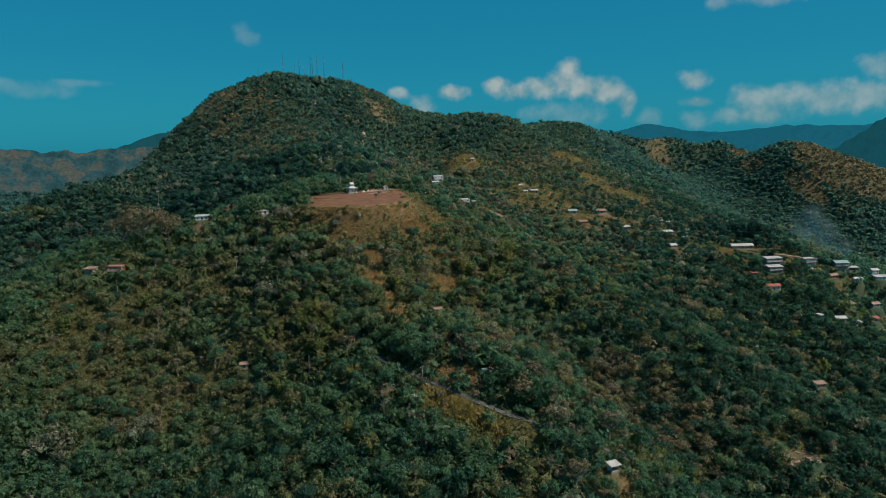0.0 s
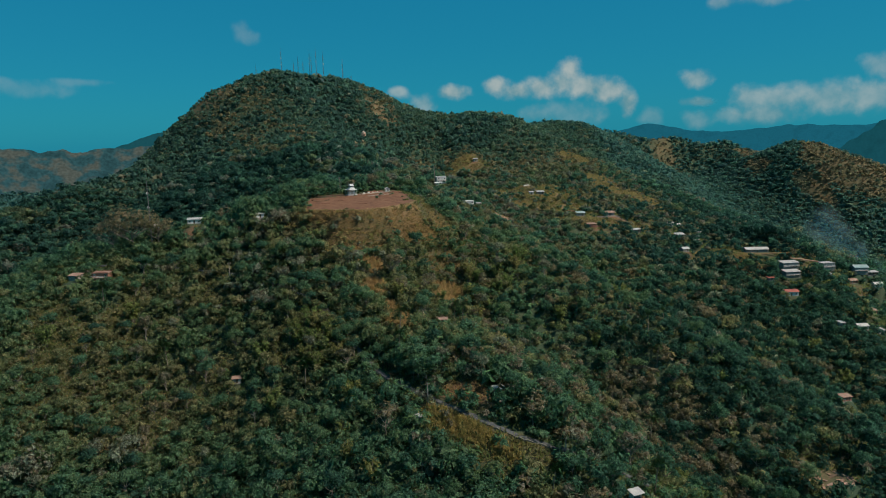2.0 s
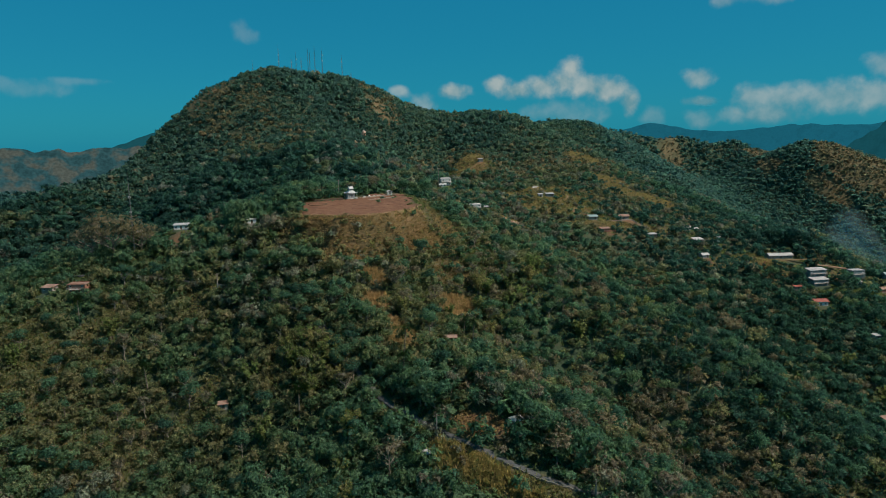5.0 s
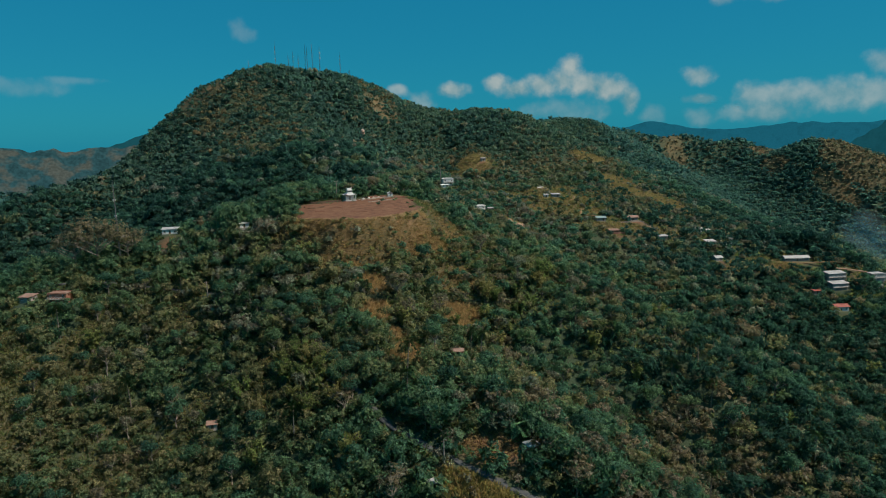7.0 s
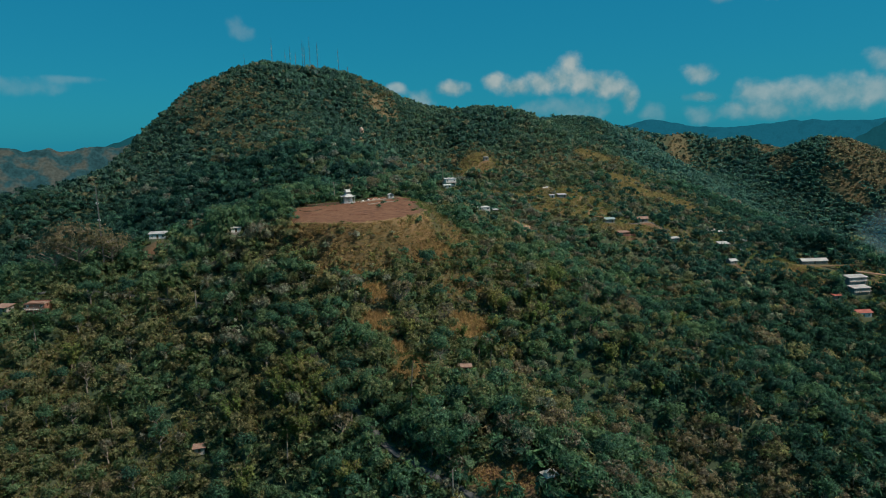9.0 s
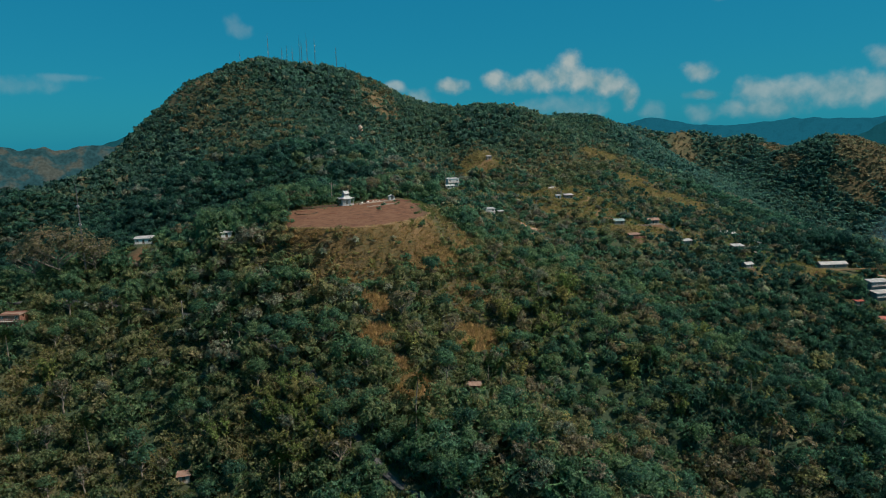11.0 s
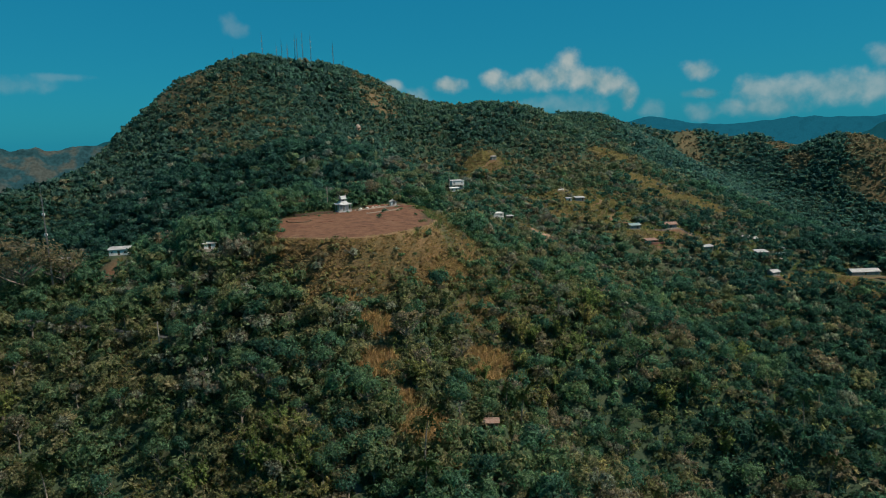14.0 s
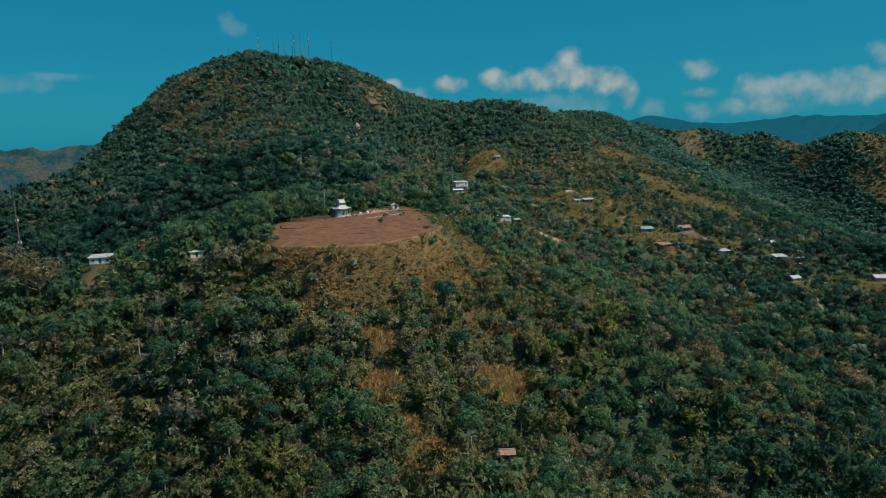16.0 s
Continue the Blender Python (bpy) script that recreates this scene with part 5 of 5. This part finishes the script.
low_wall("plot_wall", [(206, 549), (214, 547), (224, 548.5), (232, 545)], 0.8, 0.4, STONE, "pale bank along the dirt track")
low_wall("roadside_wall", [(44.8, 241.5), (51, 237.2), (57, 233.3), (66, 230.6)], 0.4, 0.4, DARK_CONCRETE, "low dark concrete kerb wall along the road", piers=False)
low_wall("roadside_wall", [(186, 236), (178, 233), (170, 235)], 0.8, 0.4, CONCRETE, "low concrete wall in the trees")


def utility_pole(x, y, tall, label="grey utility pole with a crossarm"):
    m = thing("utility_pole", pose(x, y, float(height(x, y)), 0, 0, 15), label, "pole", "utility poles")
    part("shaft", rods(((0, 0, -0.5), (0, 0, tall), 0.24, 0.16), sides=7), CONCRETE, m)
    a = part("crossarm", boxes((-1.0, 1.0, -0.06, 0.06, tall - 0.7, tall - 0.55)), TIMBER, m)
    for k in (-0.9, 0, 0.9):
        part("insulator", rods(((k, 0, tall - 0.55), (k, 0, tall - 0.3), 0.06), sides=6), WHITE, a)


for x, y, tall in ((-12.2, 441, 11), (2.6, 456, 7), (-29.4, 438, 7), (66.4, 577, 16), (24, 258, 8), (71, 227.5, 7), (-72, 372, 8)):
    utility_pole(x, y, tall)
lean = thing("leaning_pole", pose(217, 258, float(height(217, 258)), 0, 30, 25), "pale leaning utility pole beside rubble", "pole")
part("shaft", rods(((0, 0, -0.5), (0, 0, 15), 0.22, 0.15), sides=7), CONCRETE, lean)

# ---- masts on the summit ----
def mast(x, y, foot, tall, wide, label="thin grey lattice radio mast on the summit"):
    m = thing("radio_mast", pose(x, y, foot, 0, 0, x * 7), label, "mast", "masts on the summit")
    feet = [Vector((math.cos(a), math.sin(a), 0)) for a in (0.5, 2.6, 4.7)]
    for f in feet:
        part("leg", rods((f * wide, f * wide * 0.45 + Vector((0, 0, tall)), 0.11, 0.08), sides=4), STEEL, m)
    bm = bmesh.new()
    n = int(tall / 1.6)
    for k in range(n):
        za, zb = tall * k / n, tall * (k + 1) / n
        ra, rb = wide * (1 - 0.55 * k / n), wide * (1 - 0.55 * (k + 1) / n)
        for i in range(3):
            rod(bm, feet[i] * ra + Vector((0, 0, za)), feet[(i + 1) % 3] * rb + Vector((0, 0, zb)), 0.05, sides=3)
            rod(bm, feet[i] * rb + Vector((0, 0, zb)), feet[(i + 1) % 3] * rb + Vector((0, 0, zb)), 0.05, sides=3)
    part("bracing", bm, STEEL, m)
    part("aerial", rods(((0, 0, tall), (0, 0, tall + 0.14 * tall), 0.08, 0.05), sides=4), STEEL, m)
    for k in range(2):
        z = tall * (0.62 + 0.2 * k)
        part("dish", rods(((0, -0.5, z), (0, -0.85, z), 0.5, 0.75), sides=8), WHITE, m)


for x, y, foot, tall, wide in ((-104, 985, 198, 32, 0.75), (-87, 985, 199, 18, 0.5), (-80.5, 985, 197, 25, 0.5), (-73.5, 985, 198, 19, 0.5), (-63.5, 978, 195, 33, 0.75),
                               (-61.6, 986, 196, 29, 0.6), (-54.5, 981, 194, 37, 0.7), (-44.5, 981, 193, 34, 0.7), (-17, 976, 185, 32, 0.65), (-5, 970, 182, 14, 0.7), (-140, 985, 190, 20, 0.5)):
    mast(x, y, min(foot, float(height(x, y)) - 0.2), tall + max(0, foot - float(height(x, y))), wide)
mast(-124, 414, float(height(-124, 414)), 80 - float(height(-124, 414)), 0.32, "grey lattice telephone mast among the trees")

# a domed shrine on the slope below the summit
PINK = plain("pink_plaster", (0.46, 0.27, 0.19), (0.60, 0.40, 0.31), 0.7)
shr = thing("hillside_shrine", pose(8, 806, float(height(8, 806)), 0, 0, 10) @ Matrix.Scale(1.35, 4), "pale pink rounded shrine on the wooded slope", "shrine")
part("base", boxes((-2.6, 2.6, -2.2, 2.2, -1.0, 1.2)), STONE, shr)
part("body", rods(((0, 0, 1.2), (0, 0, 4.2), 2.1, 1.9), sides=12), PINK, shr)
part("dome", rods(((0, 0, 4.2), (0, 0, 5.2), 2.0, 1.5), ((0, 0, 5.2), (0, 0, 5.9), 1.5, 0.5), ((0, 0, 5.9), (0, 0, 6.6), 0.2, 0.1), sides=12), STONE, shr)
part("door", boxes((-0.6, 0.6, -2.16, -1.7, 1.2, 3.2)), TIMBER, shr)

# ---- rubble of a half-built house down by the road ----
r = random.Random(4)
for k in range(34):
    x, y = 199 + r.uniform(-9, 9), 250 + r.uniform(-6, 6)
    slab = thing("broken_board", pose(x, y, float(height(x, y)) + 0.15, r.uniform(-14, 14), r.uniform(-14, 14), r.uniform(0, 180)), "broken brown board on bare soil", "rubble", "boards of a ruined house")
    a, b = r.uniform(1.0, 2.8), r.uniform(0.25, 0.7)
    bm = boxes((-a, a, -b, b, -0.1, 0.12))
    for v in bm.verts:
        v.co += Vector((r.uniform(-0.2, 0.2), r.uniform(-0.2, 0.2), 0))
    part("board", bm, (RUST, TIMBER, EARTH)[k % 3], slab)
for k in range(7):
    stone(77 + r.uniform(-5, 5), 262 + r.uniform(-5, 5), r.uniform(0.5, 0.9), 30 + k, STONE, "pale rock in reddish scrub")


# ---- trees that stand out singly ----
TREE_LEAF = leaves("tree_foliage", True, 0.05, 0.48)
PALE_LEAF = leaves("silvery_foliage", True, 0.86, 1.0)
PALM_LEAF = leaves("palm_foliage", True, 0.25, 0.5)
CANE_LEAF = leaves("bamboo_foliage", True, 0.0, 1.0, [(0.0, (0.135, 0.185, 0.070)), (0.5, (0.180, 0.205, 0.078)), (1.0, (0.240, 0.200, 0.090))])
DRY_LEAF = leaves("dry_foliage", True, 0.78, 0.90)


def limb_mesh(seed, tall, reach, count, thick=0.3):
    r = random.Random(seed)
    bm = bmesh.new()
    p, top = Vector((0, 0, -0.6)), None
    for k in range(4):
        q = Vector((r.uniform(-0.3, 0.3), r.uniform(-0.3, 0.3), tall * (k + 1) / 4))
        rod(bm, p, q, thick * (1 - 0.16 * k), thick * (1 - 0.16 * (k + 1)), sides=6)
        p = q
    for k in range(count):
        a = k * 2.4 + r.random()
        z = tall * r.uniform(0.55, 1.0)
        d = reach * r.uniform(0.6, 1.0)
        mid = Vector((0.5 * d * math.cos(a), 0.5 * d * math.sin(a), z + 0.25 * d))
        end = Vector((d * math.cos(a + 0.2), d * math.sin(a + 0.2), z + 0.55 * d + 0.3))
        rod(bm, (0, 0, z - 0.3), mid, thick * 0.4, thick * 0.25, sides=4)
        rod(bm, mid, end, thick * 0.25, thick * 0.08, sides=4)
        for j in range(2):
            b = a + (j - 0.5) * 1.3
            rod(bm, mid, mid + Vector((0.45 * d * math.cos(b), 0.45 * d * math.sin(b), 0.35 * d)), thick * 0.18, thick * 0.05, sides=3)
    return bm


def leaf_part(name, tri, radius, tall, z, mat, parent, label=""):
    """Leaf sprays as one mesh under a plant, sized and lifted."""
    v = tri[:, :, :3].reshape(-1, 3) * np.array([radius, radius, tall]) + np.array([0, 0, z])
    ob = mesh_object(name, v, np.arange(len(v)).reshape(-1, 3), mat, {"facing": tri[:, :, 3:].reshape(-1, 3)}, False)
    ob.parent = parent
    return tagged(ob, label)


AWAY = pose(0, 0, 0)


def broad_tree(seed, mat, label, n=640, tall=4.2, radius=4.4):
    t = thing("tree", AWAY, label, "tree", "trees on the near slope")
    part("trunk", limb_mesh(seed, tall, radius * 0.7, 6), BARK, t)
    leaf_part("crown", crown_shape(n, 200 + seed, 0.95), radius, radius * 0.95, tall + 0.45 * radius, mat, t)
    return t


def palm_tree(seed):
    r = random.Random(seed)
    t = thing("palm_tree", AWAY, "tall coconut palm with arching green fronds", "palm", "palms on the near slope")
    bm = bmesh.new()
    p, tall = Vector((0, 0, -0.5)), 9.5
    for k in range(6):
        q = Vector((0.9 * ((k + 1) / 6) ** 2, 0, tall * (k + 1) / 6))
        rod(bm, p, q, 0.24 - 0.02 * k, 0.22 - 0.02 * k, sides=7)
        p = q
    part("trunk", bm, BARK, t)
    me = None
    for k in range(15):
        if me is None:
            bm = bmesh.new()
            spine = [Vector((0.2 + 3.6 * u, 0, 1.3 * u * 1.4 - 2.9 * u * u)) for u in np.linspace(0, 1, 9)]
            for a, b in zip(spine, spine[1:]):
                for sy in (-1, 1):
                    w = 0.75 * (1 - 0.5 * abs(a.x / 3.8 - 0.45))
                    bm.faces.new([bm.verts.new(v) for v in (a, b, a + Vector((0.5, sy * w, -0.32)))])
            me = bpy.data.meshes.new("frond")
            bm.to_mesh(me)
            bm.free()
            me.materials.append(PALM_LEAF)
        f = new("frond", me)
        f.parent = t
        f.matrix_local = Matrix.Translation(p) @ pose(0, 0, 0, 0, -32 + (k * 41) % 62, k * 137.5)
    return t


def bamboo(seed):
    r = np.random.default_rng(seed)
    t = thing("bamboo_clump", AWAY, "arching yellow-green bamboo clump", "bamboo", "bamboo on the near slope")
    bm, tris = bmesh.new(), []
    for k in range(16):
        a, lean, tall = r.random() * 6.283, 1.2 + 2.6 * r.random(), 7 + 4 * r.random()
        p = Vector((0.6 * math.cos(a), 0.6 * math.sin(a), -0.4))
        for j in range(5):
            u = (j + 1) / 5
            q = Vector((math.cos(a) * (0.6 + lean * u * u), math.sin(a) * (0.6 + lean * u * u), tall * (u - 0.22 * u ** 3)))
            rod(bm, p, q, 0.07, 0.05, sides=3)
            if j > 0:
                m = 9
                c = np.array(p) + (np.array(q) - np.array(p)) * r.random((m, 1)) + 0.35 * r.normal(size=(m, 3))
                tris.append(sprays(r, c, np.tile([0.5 * math.cos(a), 0.5 * math.sin(a), 0.8], (m, 1)), 0.75, 0.7))
            p = q
    part("stem_bundle", bm, BARK, t, "thin pale canes")
    leaf_part("foliage", np.concatenate(tris), 1, 1, 0, CANE_LEAF, t)
    return t


def bare_tree(seed, n=140, radius=4.5, tall=5.5):
    t = thing("dry_tree", AWAY, "half-bare tree with brown leaves and pale limbs", "tree", "dry trees")
    part("trunk", limb_mesh(seed, tall, radius, 12), BARK, t)
    leaf_part("crown", crown_shape(n, 300 + seed, 0.8), radius * 1.05, radius * 0.8, tall + 0.5 * radius, DRY_LEAF, t, "thin brown foliage")
    return t


def stand(kinds, made, k, x, y, size, turn, tall=1.0):
    """The first of each kind is set in place, the others are copies."""
    m = pose(x, y, float(height(x, y)) - 0.1, 0, 0, turn) @ Matrix.Diagonal((size, size, size * tall, 1))
    if k not in made:
        made[k] = kinds[k]()
        made[k].matrix_world = m
        return made[k]
    base = made[k]
    keep = base.matrix_basis.copy()
    base.matrix_basis = Matrix.Identity(4)
    twin = copy_thing(base, m)
    base.matrix_basis = keep
    return twin


KINDS = {f"green{k}": (lambda k=k: broad_tree(k, TREE_LEAF, "broad green tree with a dense uneven crown")) for k in range(6)}
KINDS |= {f"pale{k}": (lambda k=k: broad_tree(20 + k, PALE_LEAF, "tree with silvery grey-green leaves", 620, 5.2, 3.4)) for k in range(2)}
KINDS |= {f"cane{k}": (lambda k=k: bamboo(k)) for k in range(2)}
KINDS |= {f"bare{k}": (lambda k=k: bare_tree(k)) for k in range(2)}
KINDS |= {"palm": lambda: palm_tree(1)}


def dome_tree():
    t = thing("dome_tree", AWAY, "wide brownish dome-shaped tree losing its leaves", "tree", "dry trees")
    part("trunk", limb_mesh(77, 9.0, 9.0, 14, 0.5), BARK, t)
    leaf_part("crown", crown_shape(900, 377, 0.8, 16, 0.8), 11.0, 10.5, 11.5, DRY_LEAF, t, "thin mauve-brown foliage")
    return t


KINDS |= {"dome": dome_tree}
MADE = {}
for n, (x, y, size, turn, odd) in enumerate(SINGLE_TREES):
    dry_left = -60 < x < 0 and y < 330
    kind = f"green{n % 6}" if odd < 0.70 else f"cane{n % 2}" if odd < (0.86 if dry_left else 0.78) else f"pale{n % 2}" if odd < 0.90 else f"bare{n % 2}" if odd < 0.95 else "palm"
    stand(KINDS, MADE, kind, x, y, size, turn, 0.9 + 0.3 * odd)
for x, y, size in ((-50, 356, 1.0), (-86, 380, 0.95), (1, 347, 0.8), (-20, 333, 0.9), (-64, 340, 0.9)):
    stand(KINDS, MADE, "palm", x, y, size, x * 9)
for k, (x, y, size) in enumerate(((-26, 322, 1.15), (-21, 317, 1.2), (-16, 309, 1.25), (-31, 315, 1.1), (-24, 311, 1.2), (-18, 303, 1.2), (-34, 322, 1.0), (-27, 305, 1.1), (-10, 303, 1.0), (-12, 296, 1.1), (-22, 297, 1.15),
                                  (56, 348, 0.95), (63, 358, 1.0), (74, 361, 1.05), (86, 365, 1.05), (73, 352, 0.95), (68, 344, 0.9), (80, 356, 1.0), (52, 341, 0.85), (60, 336, 0.9), (92, 372, 0.95), (41, 343, 0.8))):
    stand(KINDS, MADE, f"cane{k % 2}", x, y, size, x * 23, 1.0 + 0.15 * math.sin(y))
for x, y, size in ((62, 240, 1.1), (88, 262, 1.2), (70, 252, 1.0), (95, 247, 1.2), (60, 262, 1.0)):
    stand(KINDS, MADE, f"bare{int(abs(x)) % 2}", x, y, size, x * 5)
for x, y, size in ((-42.4, 432, 1.5), (-48, 438, 1.3), (-38.5, 441, 1.4), (-23.1, 448, 1.1), (-15.4, 452, 1.0), (-7.7, 454, 0.9), (4.8, 460, 1.0), (11.6, 463, 1.1), (19.3, 460, 0.9), (27, 460, 1.0), (35.6, 449, 0.9), (27.9, 466, 1.0)):
    stand(KINDS, MADE, f"green{int(abs(x)) % 6}", x, y, size, x * 11)


def bush(x, y, size, seed):
    m = thing("bush", pose(x, y, float(height(x, y)) - 0.05), "small dark green bush on bare reddish soil", "bush", "bushes on the terrace")
    leaf_part("foliage", crown_shape(90, 400 + seed), size, size, 0.5 * size, TREE_LEAF, m)


for k, (x, y, size) in enumerate(((10.8, 417, 1.5), (13.9, 428, 1.6), (20, 429, 0.9), (-15.4, 424, 0.8), (19.9, 440, 1.0), (5.6, 440, 0.7), (21.5, 433, 1.1), (-22, 427, 0.9), (27, 418, 1.0),
                                  (-26, 425, 0.6), (-23.1, 424.5, 0.55), (-20.2, 425.5, 0.6), (-17.3, 426.5, 0.55), (-14.4, 427.5, 0.6), (-11.6, 428, 0.55), (-8.7, 428.5, 0.6), (-2.9, 430.5, 0.8))):
    bush(x, y, size, k)


# ---- smoke of a fire in the valley ----
SMOKE = bpy.data.materials.new("thin_smoke")
SMOKE.use_nodes = True
st = SMOKE.node_tree
st.nodes.clear()
veil, haze = st.nodes.new("ShaderNodeBsdfTransparent"), st.nodes.new("ShaderNodeBsdfDiffuse")
haze.inputs["Color"].default_value = (0.50, 0.70, 0.76, 1)
lit = node(st, "ShaderNodeBsdfTranslucent", Color=(0.50, 0.70, 0.76, 1))
body = st.nodes.new("ShaderNodeMixShader")
st.links.new(haze.outputs[0], body.inputs[1])
st.links.new(lit.outputs[0], body.inputs[2])
stc = st.nodes.new("ShaderNodeTexCoord")
flat = node(st, "ShaderNodeVectorMath")
flat.operation = "MULTIPLY"
flat.inputs[1].default_value = (1, 0.25, 1)
st.links.new(stc.outputs["Object"], flat.inputs[0])
span = st.nodes.new("ShaderNodeVectorMath")
span.operation = "LENGTH"
st.links.new(flat.outputs[0], span.inputs[0])
fall = node(st, "ShaderNodeMapRange", **{"From Min": 0.2, "From Max": 0.95, "To Min": 0.27, "To Max": 0.0})
fall.interpolation_type = "SMOOTHSTEP"
st.links.new(span.outputs["Value"], fall.inputs["Value"])
wisp = node(st, "ShaderNodeMath")
wisp.operation = "MULTIPLY"
st.links.new(fall.outputs["Result"], wisp.inputs[0])
st.links.new(place_noise(st, 0.07, 3), wisp.inputs[1])
smix = st.nodes.new("ShaderNodeMixShader")
st.links.new(wisp.outputs[0], smix.inputs["Fac"])
st.links.new(veil.outputs[0], smix.inputs[1])
st.links.new(body.outputs[0], smix.inputs[2])
sout = st.nodes.new("ShaderNodeOutputMaterial")
st.links.new(smix.outputs[0], sout.inputs["Surface"])
plume = thing("smoke_plume", pose(494, 562, float(height(494, 562))), "thin blue-grey smoke drifting up from the valley", "smoke")
for k in range(4):
    u = k / 3
    ball = bmesh.new()
    bmesh.ops.create_icosphere(ball, subdivisions=3, radius=1.0)
    puff = part("puff", ball, SMOKE, plume)
    puff.matrix_local = Matrix.Translation((-46 * u, 16 * u, 8 + 40 * u)) @ pose(0, 0, 0, 0, 0, -41) @ Matrix.Diagonal((6 + 16 * u, 6 + 16 * u, 11 + 13 * u, 1))
for x, y, size in ((-57.5, 304, 0.62), (-61, 303, 0.55)):
    stand(KINDS, MADE, f"green{int(abs(x)) % 6}", x, y, size, x * 19)
for x, y, size in ((-147, 416, 1.1), (-134, 411, 1.5), (-121, 417, 1.0)):
    stand(KINDS, MADE, "dome", x, y, size, x * 3)
for x, y, size in ((8.7, 455, 0.62), (-28.9, 438, 0.5), (48.1, 473, 0.55)):
    stand(KINDS, MADE, "dome", x, y, size, x * 7)
shade_side = np.gradient(ROADS[0][1], axis=0)
for k in range(14, len(ROADS[0][1]), 3):
    (x, y), (ax, ay) = ROADS[0][1][k], shade_side[k] / np.linalg.norm(shade_side[k])
    if 264 < y < 372:
        size = 0.95 + 0.3 * math.sin(k * 1.7)
        stand(KINDS, MADE, f"green{k % 6}", x - 4.6 * ay, y + 4.6 * ax, size, k * 50)
        if y > 280:
            stand(KINDS, MADE, f"green{(k + 2) % 6}", x + 3.6 * ay, y - 3.6 * ax, 0.9 * size, k * 70)
for x, y, size in ((-37, 416, 1.25), (-39, 408, 1.1), (-42, 424, 1.35), (28.9, 458, 1.2), (34.7, 457, 1.2), (41.4, 458, 1.3), (44.3, 449, 1.1)):
    stand(KINDS, MADE, f"green{int(abs(x)) % 6}", x, y, size, x * 13)
for x, y, size in ((314, 463, 1.25), (318, 467, 1.25), (300, 470, 1.2), (345, 452, 1.1), (372, 468, 1.2), (336, 446, 1.1), (352, 478, 1.0), (290, 488, 1.1), (404, 452, 1.2), (380, 437, 1.1), (326, 425, 1.2), (352, 427, 1.1)):
    stand(KINDS, MADE, f"green{int(x) % 6}", x, y, size, x * 17)
